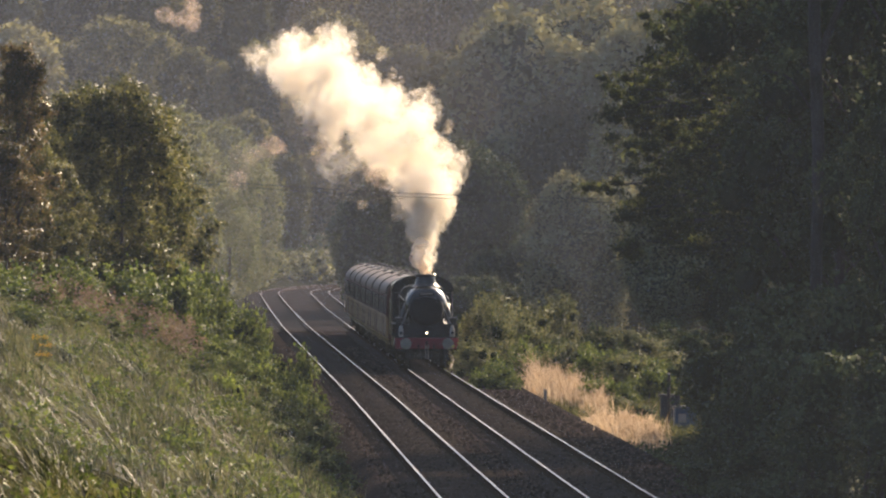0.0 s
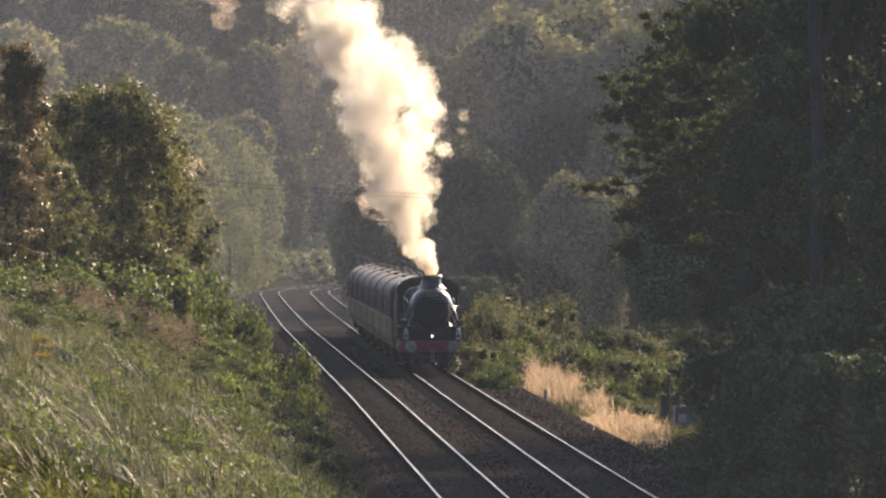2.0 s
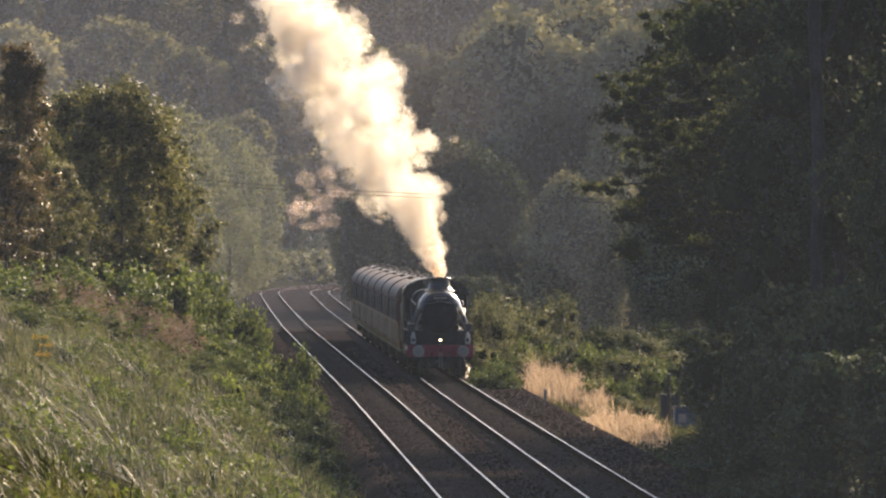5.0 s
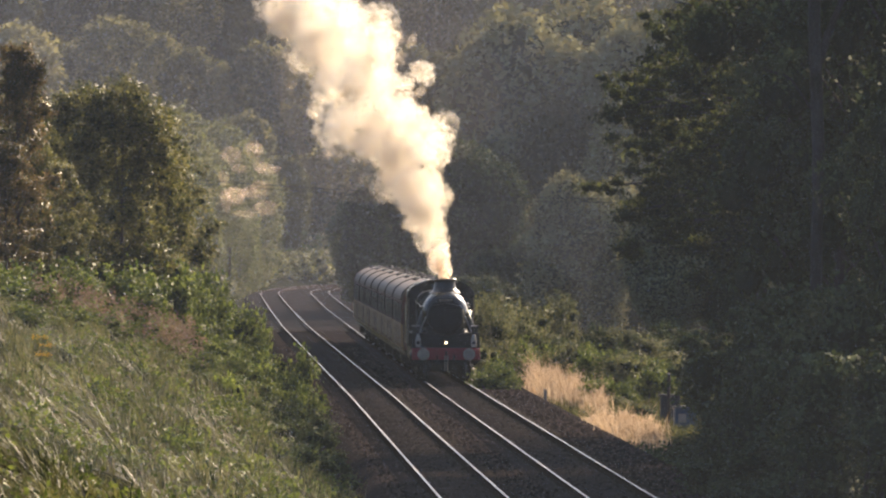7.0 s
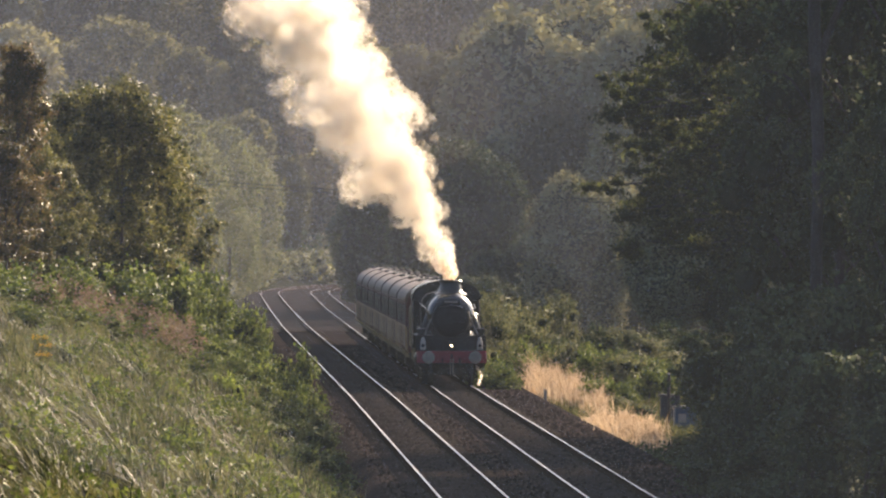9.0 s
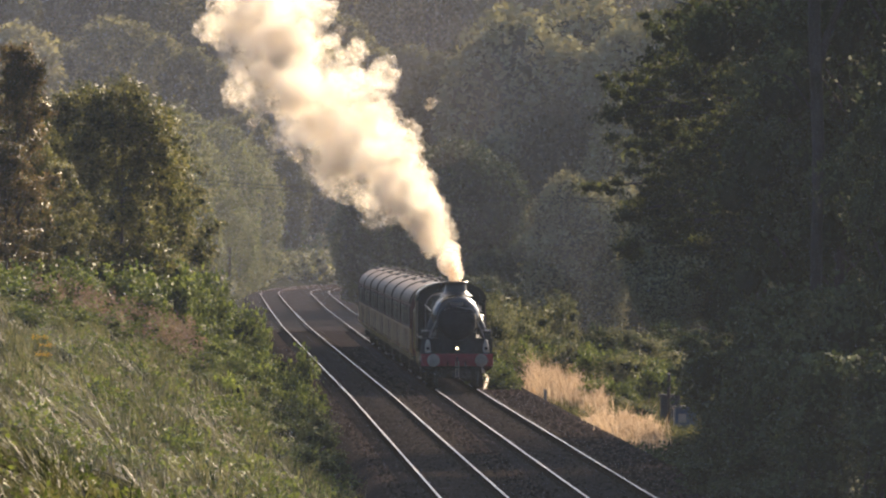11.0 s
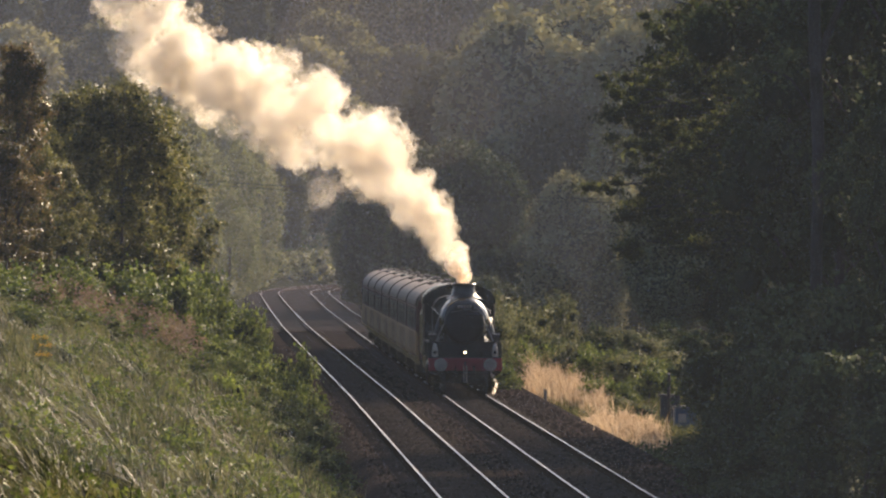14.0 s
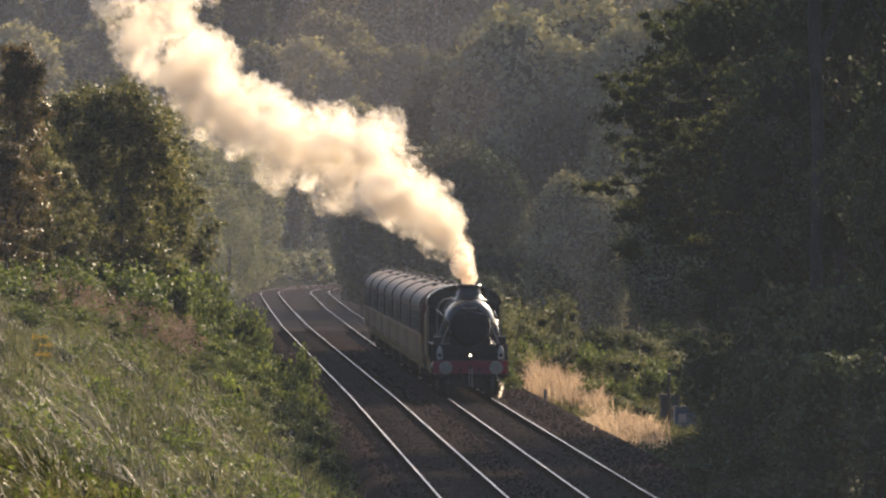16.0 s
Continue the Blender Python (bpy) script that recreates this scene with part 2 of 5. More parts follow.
    return bm


ALONG = Matrix.Rotation(radians(-90), 4, "X")     # local z turned to the vehicle's length (+y, to the rear)
ACROSS = Matrix.Rotation(radians(90), 4, "Y")     # local z turned across the vehicle (+x)


def tube(bm, points, r, n=8):
    """A pipe through the points."""
    points = [Vector(p) for p in points]
    rings = []
    for i, p in enumerate(points):
        d = (points[min(i + 1, len(points) - 1)] - points[max(i - 1, 0)]).normalized()
        u = d.orthogonal().normalized()
        w = d.cross(u)
        rings.append([bm.verts.new(p + r * (math.cos(2 * math.pi * k / n) * u + math.sin(2 * math.pi * k / n) * w)) for k in range(n)])
    for p, q in zip(rings, rings[1:]):
        best = min(range(n), key=lambda s: (p[0].co - q[s].co).length)
        for k in range(n):
            bm.faces.new((p[k], p[(k + 1) % n], q[(k + 1 + best) % n], q[(k + best) % n]))
    bm.faces.new(rings[0][::-1])
    bm.faces.new(rings[-1])
    bmesh.ops.recalc_face_normals(bm, faces=bm.faces)
    return bm


def prism(bm, outline, y0, y1):
    """An outline of (x, z) pairs drawn out along y."""
    a = [bm.verts.new((x, y0, z)) for x, z in outline]
    b = [bm.verts.new((x, y1, z)) for x, z in outline]
    for i in range(len(a)):
        j = (i + 1) % len(a)
        bm.faces.new((a[i], a[j], b[j], b[i]))
    bm.faces.new(a[::-1])
    bm.faces.new(b)
    bmesh.ops.recalc_face_normals(bm, faces=bm.faces)
    return bm


def smoothstep(a, b, x):
    t = np.clip((np.asarray(x, float) - a) / (b - a), 0, 1)
    return t * t * (3 - 2 * t)


# ---------------------------------------------------------------- the line: two tracks, straight, then bending away to the right
KNOT_Y = [-60, 250, 395, 540, 660, 800, 949, 985, 1020, 1050, 1080, 1115, 1160, 1260]
LEFT_X = [7.6, 0.72, -2.46, -5.85, -8.65, -11.6, -14.6, -15.0, -14.5, -13.0, -10.6, -6.4, 1.5, 26]
RIGHT_X = [10.85, 4.0, 0.86, -2.22, -4.75, -7.6, -10.35, -10.7, -10.2, -8.8, -6.4, -2.0, 6.5, 32]
ROWS_Y = np.concatenate([np.arange(-60, 240, 10), np.arange(240, 620, 4), np.arange(620, 1262, 5.0)])


def smooth_line(ky, kx):
    """A smooth way through the knots."""
    raw = np.interp(np.arange(-60, 1261, 1.0), ky, kx)
    pad = np.concatenate([raw[0] - (raw[1] - raw[0]) * np.arange(30, 0, -1), raw, raw[-1] + (raw[-1] - raw[-2]) * np.arange(1, 31)])
    kernel = np.hanning(41)
    kernel /= kernel.sum()
    return np.convolve(pad, kernel, "same")[30:-30]


LINE_Y = np.arange(-60, 1261, 1.0)
LINE_L, LINE_R = smooth_line(KNOT_Y, LEFT_X), smooth_line(KNOT_Y, RIGHT_X)


def left_x(y):
    return np.interp(y, LINE_Y, LINE_L)


def right_x(y):
    return np.interp(y, LINE_Y, LINE_R)


def swell(x, y, size):
    """Gentle unevenness of the ground."""
    return np.sin(x / size + 1.3) * np.cos(y / size * 0.7 + 0.4) + 0.5 * np.sin(x / size * 2.3 + y / size * 1.7)


def land(x, y):
    """Height of the ground at x, y, over the rails' top."""
    x, y = np.asarray(x, float), np.asarray(y, float)
    dl, dr = left_x(y) - 0.72 - x, x - right_x(y) - 0.72
    low = -0.5
    cap_l = 6.0 - 5.0 * smoothstep(430, 620, y) + 1.0 * smoothstep(900, 1060, y)
    rise = np.maximum(dl - 1.7, 0)
    left = cap_l * (1 - np.exp(-0.85 * rise / cap_l)) + 0.04 * np.maximum(rise - 9, 0)
    cap_r = 5.0 - 4.9 * smoothstep(285, 326, y)
    rise = np.maximum(dr - 3.2, 0)
    right = cap_r * (1 - np.exp(-0.55 * rise / cap_r)) + 0.03 * np.maximum(rise - 12, 0)
    hill = 46 * smoothstep(1060, 1640, y) * smoothstep(2, 60, dl + (y - 1060) * 0.2) + 30 * smoothstep(1300, 2300, y)
    side = 20 * smoothstep(60, 300, np.abs(x)) * smoothstep(-100, 200, y)
    return low + left + right + hill + side + (0.08 * swell(x, y, 2.1) + 0.17 * swell(x + 3, y * 0.4, 0.55)) * smoothstep(1.2, 3, dl) + 0.04 * swell(x, y, 2.1) * smoothstep(2, 4, dr)


def build_ground():
    xs = np.concatenate([[-3000, -1500, -700, -350, -200, -120, -80, -55, -40, -32], np.arange(-27, 27, 0.75), [30, 36, 45, 60, 80, 120, 200, 350, 700, 1500, 3000]])
    ys = np.concatenate([[-3000, -800, -250, -100], np.arange(-60, 620, 5), np.arange(620, 1300, 10), np.arange(1300, 1800, 25), [1900, 2100, 2500, 3200, 4200]])
    gx, gy = np.meshgrid(xs, ys)
    gz = land(gx, gy)
    n = len(xs)
    i = (np.arange(len(ys) - 1)[:, None] * n + np.arange(n - 1)[None]).ravel()
    ob = quick("ground", np.stack([gx, gy, gz], -1).reshape(-1, 3), np.stack([i, i + 1, i + n + 1, i + n], -1), M_EARTH, smooth=True)
    tagged(ob, "mossy earth of the railway cutting and wooded hill", "ground", kind="structure")


def ribbon(name, offsets, line, mat, parent=None, label="", closed=False, rows=ROWS_Y):
    """A strip along a track: offsets are (x, z) across it."""
    cx = line(rows)
    k = len(offsets)
    v = np.stack([np.stack([cx + o, rows, np.full(len(rows), z)], -1) for o, z in offsets], 1)
    i = np.arange(len(rows) - 1)[:, None] * k
    j = np.arange(k if closed else k - 1)[None]
    j2 = (j + 1) % k
    f = np.stack([i + j, i + j2, i + k + j2, i + k + j], -1).reshape(-1, 4)
    return quick(name, v.reshape(-1, 3), f, mat, parent, label)


RAIL = [(-0.07, -0.15), (0.07, -0.15), (0.07, -0.135), (0.012, -0.115), (0.012, -0.045), (0.036, -0.035), (0.036, -0.004), (0.02, 0.0), (-0.02, 0.0), (-0.036, -0.004), (-0.036, -0.035), (-0.012, -0.045), (-0.012, -0.115), (-0.07, -0.135)]


def build_track(line, label):
    track = tagged(new("railway_track"), label, "railway track", "double-track line")
    track.location = (float(line(400)), 400, -0.15)
    inverse = Matrix.Translation((-track.location.x, -400, 0.15))
    for side in (-1, 1):
        web = ribbon("rail", [(x + side * 0.753, z) for x, z in RAIL], line, M_RUST, track, "rusty rail with a polished top", closed=True)
        web.matrix_parent_inverse = inverse
        head = ribbon("rail_head", [(side * 0.753 - 0.027, 0.001), (side * 0.753 - 0.018, 0.004), (side * 0.753 + 0.018, 0.004), (side * 0.753 + 0.027, 0.001)], line, M_RAIL, web, "bright worn running surface")
    y = np.arange(200, 640, 0.65)
    x = line(y)
    corner = np.array([(-1.25, -0.13, -0.3), (1.25, -0.13, -0.3), (1.25, 0.13, -0.3), (-1.25, 0.13, -0.3), (-1.25, -0.1, -0.155), (1.25, -0.1, -0.155), (1.25, 0.1, -0.155), (-1.25, 0.1, -0.155)])
    v = corner[None] + np.stack([x, y, 0 * y], -1)[:, None]
    f = np.array([(4, 5, 6, 7), (0, 1, 5, 4), (1, 2, 6, 5), (2, 3, 7, 6), (3, 0, 4, 7)])[None] + 8 * np.arange(len(y))[:, None, None]
    s = quick("sleepers", v.reshape(-1, 3), f.reshape(-1, 4), M_SLEEPER, track, "row of concrete sleepers in ballast")
    s["kind"] = "stuff"
    s.matrix_parent_inverse = inverse


def build_ballast():
    rows = ROWS_Y
    across = np.linspace(0, 1, 40)
    l, r = left_x(rows) - 2.6, right_x(rows) + 3.7
    x = l[:, None] + (r - l)[:, None] * across[None]
    edge = np.minimum(x - l[:, None], r[:, None] - x)
    rng = np.random.default_rng(4)
    z = -0.19 - 0.5 * (1 - smoothstep(0, 0.9, edge)) + rng.normal(0, 0.003, x.shape)
    y = np.repeat(rows[:, None], 40, 1)
    i = (np.arange(len(rows) - 1)[:, None] * 40 + np.arange(39)[None]).ravel()
    ob = quick("ballast", np.stack([x, y, z], -1).reshape(-1, 3), np.stack([i, i + 1, i + 41, i + 40], -1), M_BALLAST, smooth=True)
    tagged(ob, "brown crushed-stone ballast bed under both tracks", "ballast", kind="structure")
    # loose stones on the shoulders and between the rails
    n = 30000
    yy = 235 + 330 * rng.random(n) ** 1.5
    l, r = left_x(yy) - 2.5, right_x(yy) + 3.5
    xx = l + (r - l) * rng.random(n)
    e = np.minimum(xx - l, r - xx)
    zz = -0.185 - 0.5 * (1 - smoothstep(0, 0.9, e))
    size = rng.uniform(0.03, 0.065, n)
    octa = np.array([(1, 0, 0), (0, 1, 0), (-1, 0, 0), (0, -1, 0), (0, 0, 1.0)])
    v = octa[None] * rng.uniform(0.6, 1.3, (n, 5, 1)) * size[:, None, None] + np.stack([xx, yy, zz], -1)[:, None]
    f = np.array([(0, 1, 4), (1, 2, 4), (2, 3, 4), (3, 0, 4)])[None] + 5 * np.arange(n)[:, None, None]
    tagged(quick("ballast_stones", v.reshape(-1, 3), f.reshape(-1, 3), M_STONES), "loose brown ballast stones between the rails", "stones", kind="stuff")


M_STONES = material("loose_ballast", (0.075, 0.058, 0.05), 0.95, second=(0.018, 0.014, 0.0125), scale=3, grain=30, bump=0, per_island=0.8, spec=0.0)


# ---------------------------------------------------------------- plants
def leaves(centres, size, rng, droop=0.2, stretch=1.7, outward=None):
    """Folded leaf blades, two triangles each, at the centres, turned at random; their upper sides look outward where that is given."""
    n = len(centres)
    size = np.broadcast_to(np.asarray(size, float), (n,)) * rng.uniform(0.65, 1.35, n)
    d = rng.normal(size=(n, 3))
    d[:, 2] = d[:, 2] * 0.7 - droop
    d /= np.linalg.norm(d, axis=1)[:, None]
    u = np.cross(d, rng.normal(size=(n, 3)))
    u /= np.linalg.norm(u, axis=1)[:, None]
    w = np.cross(d, u)
    if outward is not None:
        turn = -np.sign((w * outward).sum(1))[:, None]
        w, u = w * turn, u * turn
    a = centres - d * (size * stretch / 2)[:, None]
    b = centres + d * (size * stretch / 2)[:, None]
    side = u * (size * 0.5)[:, None]
    fold = w * (size * 0.15)[:, None]
    v = np.stack([a, centres + side + fold, b, centres - side + fold], 1).reshape(-1, 3)
    base = 4 * np.arange(n)[:, None]
    return v, np.concatenate([base + [0, 1, 2], base + [0, 2, 3]], 1).reshape(-1, 3)


def clump_points(rng, centres, radii, total, flat=0.8, per=12):
    """Leaf places: each clump carries sprigs, thick near its outside, and each sprig a few leaves."""
    w = radii ** 2
    n = total // per
    pick = rng.choice(len(centres), n, p=w / w.sum())
    d = rng.normal(size=(n, 3))
    d[:, 2] += 0.25
    d /= np.linalg.norm(d, axis=1)[:, None]
    r = radii[pick] * (rng.random(n) ** 0.4) * rng.uniform(0.75, 1.25, n)
    p = centres[pick] + d * r[:, None] * np.array([1, 1, flat])
    spread = np.repeat(radii[pick] * rng.uniform(0.1, 0.26, n), per)[:, None]
    return np.repeat(p, per, 0) + rng.normal(size=(n * per, 3)) * spread * np.array([1, 1, 0.75]), np.repeat(d, per, 0)


def crown_clumps(rng, height, radius, bare, count):
    """Clump centres filling an uneven crown."""
    pts, rad = [], []
    lobes = rng.uniform(0, 6.28, 3)
    for _ in range(count):
        h = rng.random() ** 0.8
        a = rng.uniform(0, 6.28)
        belly = math.sin(math.pi * min(max(0.12 + 0.8 * h, 0), 1)) ** 0.7
        r = radius * belly * (0.2 + 0.8 * rng.random() ** 0.5) * (0.8 + 0.25 * math.sin(2 * a + lobes[0]) + 0.15 * math.sin(3 * a + lobes[1] + 4 * h))
        pts.append((r * math.cos(a), r * math.sin(a), height * (bare + (1 - bare) * h)))
        rad.append(radius * (0.12 + 0.22 * rng.random() ** 1.5))
    return np.array(pts), np.array(rad)


def shade_lumps(rng, centres, radii, mat, parent, share=0.7, flat=0.8):
    """Added dark core, shade put into its colour: one ragged lump for each clump, hidden under its leaves."""
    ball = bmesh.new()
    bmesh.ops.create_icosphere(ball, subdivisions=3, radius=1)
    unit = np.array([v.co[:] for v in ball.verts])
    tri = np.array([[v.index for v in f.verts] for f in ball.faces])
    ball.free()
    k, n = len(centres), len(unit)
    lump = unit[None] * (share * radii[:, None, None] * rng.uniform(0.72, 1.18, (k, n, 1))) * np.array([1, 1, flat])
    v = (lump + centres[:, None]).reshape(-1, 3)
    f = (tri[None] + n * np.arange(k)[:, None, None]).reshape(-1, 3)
    return tagged(quick("inner_foliage", v, f, mat, parent, smooth=True), "dark core added inside the foliage for its shade", kind="stuff")


def tree(name, label, seed, height, radius, bare, clumps, count, leaf, mat, trunk=0.2, category="tree", group="", lean=0.0):
    rng = np.random.default_rng(seed)
    thing = tagged(new(name), label, category, group)
    pts, rad = crown_clumps(rng, height * 0.96, radius, bare, clumps)
    pts[:, 0] += lean * pts[:, 2]
    bm = bmesh.new()
    bend = rng.uniform(-0.03, 0.03, 2) * height
    axis = [Vector((bend[0] * math.sin(3 * k / 6) + lean * height * 0.9 * k / 6, bend[1] * math.sin(2.5 * k / 6), height * 0.9 * k / 6 - 0.3 * (k == 0))) for k in range(7)]
    ring_n = 8
    rings = []
    for k, p in enumerate(axis):
        r = trunk * (1.25 if k == 0 else 1 - 0.145 * k)
        rings.append([bm.verts.new(p + Vector((r * math.cos(6.283 * i / ring_n), r * math.sin(6.283 * i / ring_n), 0))) for i in range(ring_n)])
    for p, q in zip(rings, rings[1:]):
        for i in range(ring_n):
            bm.faces.new((p[i], p[(i + 1) % ring_n], q[(i + 1) % ring_n], q[i]))
    part("trunk", bm, M_BARK, thing, smooth=True)
    bm = bmesh.new()
    for c in pts[rng.permutation(len(pts))[: min(16, len(pts))]]:
        c = Vector(c)
        k = min(max(c.z / (height * 0.9) * 6 * 0.62, 0.6), 5)
        s = axis[int(k)].lerp(axis[int(k) + 1], k % 1)
        tube(bm, [s, s.lerp(c, 0.5) + Vector((0, 0, -0.04 * height * 0.5)), c], trunk * 0.2, 5)
    tagged(part("branchwork", bm, M_BARK, thing), "thin dark limbs inside the crown", kind="stuff")
    p, out = clump_points(rng, pts, rad, count)
    v, f = leaves(p, leaf, rng, outward=out)
    quick("crown", v, f, mat, thing, outward=out)
    shade_lumps(rng, pts, rad, M_INNER_SHADE, thing, 0.55 if mat is M_LEAF_SHADE else 0.22)
    return thing


def woodland_tree(name, label, seed, height, radius, count, leaf, mat, group, lumps=2.3, solid=True):
    """A full-crowned tree of a closed wood: a lumpy dome thickly covered with leaf sprays, on a short trunk."""
    rng = np.random.default_rng(seed)
    thing = tagged(new(name), label, "tree", group)
    part("trunk", tube(bmesh.new(), [(0, 0, -0.4), (0.1, 0, height * 0.2), (0, 0.1, height * 0.5)], height * 0.02, 8), M_BARK, thing)
    bm = bmesh.new()
    bmesh.ops.create_icosphere(bm, subdivisions=5, radius=1)
    shift = Vector(rng.uniform(0, 60, 3))
    for v in bm.verts:
        p = v.co.normalized()
        q = p + shift
        r = 0.86 + 0.34 * noise.noise(q * 1.2) + 0.3 * (0.55 - abs(noise.noise(q * lumps)) * 1.6) + 0.16 * (0.5 - abs(noise.noise(q * lumps * 2.6)) * 1.5)
        v.co = Vector((p.x * radius * r, p.y * radius * r, height * (0.47 + 0.5 * p.z * (0.25 + 0.75 * r))))
    bm.normal_update()
    centre = np.array([f.calc_center_median()[:] for f in bm.faces])
    normal = np.array([f.normal[:] for f in bm.faces])
    area = np.array([f.calc_area() for f in bm.faces])
    pick = rng.choice(len(area), count, p=area / area.sum())
    p = centre[pick] + normal[pick] * rng.uniform(-0.1 if solid else -0.7, 0.3, (count, 1)) * radius * 0.4 + rng.normal(0, leaf * 0.5, (count, 3))
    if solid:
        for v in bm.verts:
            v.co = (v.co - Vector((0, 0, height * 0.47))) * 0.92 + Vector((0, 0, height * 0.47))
        core = part("inner_foliage", bm, M_INNER_SHADE, thing, "dark core added inside the foliage for its shade", smooth=True)
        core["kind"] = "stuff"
    else:
        bm.free()
    v, f = leaves(p, leaf, rng, outward=normal[pick])
    quick("crown", v, f, mat, thing, outward=normal[pick], roundness=0.55)
    return thing


def bush(name, label, seed, width, depth, height, count, leaf, mat, group="", category="bush"):
    """A many-stemmed shrub, lumpy on top."""
    rng = np.random.default_rng(seed)
    thing = tagged(new(name), label, category, group)
    k = 16
    c = np.stack([rng.uniform(-0.42, 0.42, k) * width, rng.uniform(-0.42, 0.42, k) * depth, rng.uniform(0.15, 0.72, k) * height], -1)
    c[:, 2] *= 1 - 0.5 * (2 * np.abs(c[:, 0]) / width) ** 2
    r = rng.uniform(0.2, 0.36, k) * min(height, width)
    bm = bmesh.new()
    for p in c[:9]:
        tube(bm, [(p[0] * 0.3, p[1] * 0.3, -0.2), (p[0] * 0.7, p[1] * 0.7, p[2] * 0.6), tuple(p)], 0.02 + 0.008 * height, 5)
    part("stems", bm, M_BARK, thing)
    p, out = clump_points(rng, c, r, count, 0.9)
    p[:, 2] = np.maximum(p[:, 2], 0.03)
    v, f = leaves(p, leaf, rng, outward=out)
    quick("foliage", v, f, mat, thing, outward=out)
    shade_lumps(rng, c, r, M_INNER_SHADE, thing, 0.5 if mat is M_LEAF_SHADE else 0.32)
    return thing


def spreading_tree(name, label, seed, height, reach, low, boughs, count, leaf, mat, trunk=0.16, group=""):
    """A tree whose long boughs reach out to the -x side in tiers, with gaps between them."""
    rng = np.random.default_rng(seed)
    thing = tagged(new(name), label, "tree", group)
    bm = bmesh.new()
    tube(bm, [(0, 0, -0.3), (-0.05, 0.05, height * 0.3), (-0.25, 0, height * 0.55), (-0.4, 0.1, height * 0.72)], trunk, 9)
    part("trunk", bm, M_BARK, thing, smooth=True)
    bm = bmesh.new()
    pts, rad = [], []
    for k in range(boughs):
        h = low + (1 - low) * (k + rng.random()) / boughs
        turn = math.pi + rng.normal(0, 0.75)
        u = (h - low) / (1 - low)
        length = reach * (0.55 + 0.5 * math.sin(math.pi * (0.2 + 0.72 * u))) * rng.uniform(0.6, 1.1)
        rise = length * (0.3 + 0.25 * u) * rng.uniform(0.5, 1.2)
        way = []
        for j in range(7):
            f = j / 6
            way.append(Vector((math.cos(turn) * length * f - 0.4 * h, math.sin(turn) * length * f, h * height * 0.9 + rise * (1.5 * f - 1.25 * f * f) + rng.normal(0, 0.05))))
        tube(bm, way[:6], 0.012 + 0.003 * length, 5)
        for j in range(9):
            f = 0.3 + 0.72 * rng.random() ** 0.7
            q = way[min(int(f * 6), 5)].lerp(way[min(int(f * 6), 5) + 1], min(f * 6 - min(int(f * 6), 5), 1.15))
            side = rng.normal(0, 0.16, 3) * length * 0.55
            pts.append((q.x + side[0], q.y + side[1], q.z + 0.4 * side[2] - 0.08))
            rad.append(rng.uniform(0.2, 0.46))
    tagged(part("branchwork", bm, M_BARK, thing), "thin dark limbs inside the crown", kind="stuff")
    p, out = clump_points(rng, np.array(pts), np.array(rad), count, 0.55, 9)
    v, f = leaves(p, leaf, rng, 0.5, outward=out)
    quick("crown", v, f, mat, thing, outward=out)
    shade_lumps(rng, np.array(pts), np.array(rad), M_INNER_SHADE, thing, 0.5, 0.5)
    return thing


def forked_tree(name, label, seed, height, group=""):
    """A tall bare trunk that forks high up, with a thin crown."""
    rng = np.random.default_rng(seed)
    thing = tagged(new(name), label, "tree", group)
    bm = bmesh.new()
    ways = [(0.135, [(0, 0, -0.3), (0.03, 0, 1.5), (-0.04, 0, 4), (0.02, 0, 6.5), (-0.06, 0, 8.6), (-0.12, 0, height)]),
            (0.09, [(-0.03, 0, 8.0), (0.22, 0.1, 8.7), (0.6, 0.2, 9.5), (1.2, 0.3, 11.5)]), (0.03, [(0, 0, 5.6), (0.5, 0.2, 6.2), (1.0, 0.3, 6.4)]), (0.03, [(-0.05, 0, 7.2), (-0.6, -0.2, 7.9), (-1.3, -0.3, 8.1)])]
    for r, way in ways:
        tube(bm, way, r, 9)
    part("trunk", bm, M_BARK_GREY, thing, smooth=True)
    pts = np.stack([rng.normal(0, 1.2, 26) + 0.2, rng.normal(0, 1.2, 26), rng.uniform(9.6, height + 1, 26)], -1)
    pts[:6] = [(-1.3, -0.3, 8.1), (-0.8, -0.3, 8.2), (1.0, 0.3, 6.5), (0.7, 0.3, 6.2), (-1.6, -0.4, 7.8), (1.2, 0.4, 6.2)]
    v, f = leaves(clump_points(rng, pts, rng.uniform(0.25, 0.6, 26), 5200, 0.6, 9)[0], 0.085, rng)
    quick("crown", v, f, M_LEAF_SHADE, thing)
    return thing


def blades(rng, x, y, z, length, width, lean_x, lean_spread, curl, rise=0.62, lean_y=0.0):
    """Bent grass blades of two pieces each."""
    n = len(x)
    length = length * rng.uniform(0.55, 1.25, n)
    lx, ly = lean_x + rng.normal(0, lean_spread, n), lean_y + rng.normal(0, lean_spread, n)
    a = np.stack([x, y, z], -1)
    mid = a + np.stack([lx * 0.35, ly * 0.35, np.full(n, rise)], -1) * length[:, None]
    tip = a + np.stack([lx, ly, 0.95 - curl * rng.random(n)], -1) * length[:, None]
    turn = rng.uniform(0, 3.14, n)
    s = np.stack([np.cos(turn), np.sin(turn), 0 * turn], -1) * (np.asarray(width) * rng.uniform(0.6, 1.4, n))[:, None] / 2
    v = np.stack([a - s, a + s, mid + s * 0.9, mid - s * 0.9, tip], 1).reshape(-1, 3)
    b = 5 * np.arange(n)[:, None]
    return v, np.concatenate([b + [0, 1, 2], b + [0, 2, 3], b + [3, 2, 4]], 1).reshape(-1, 3)


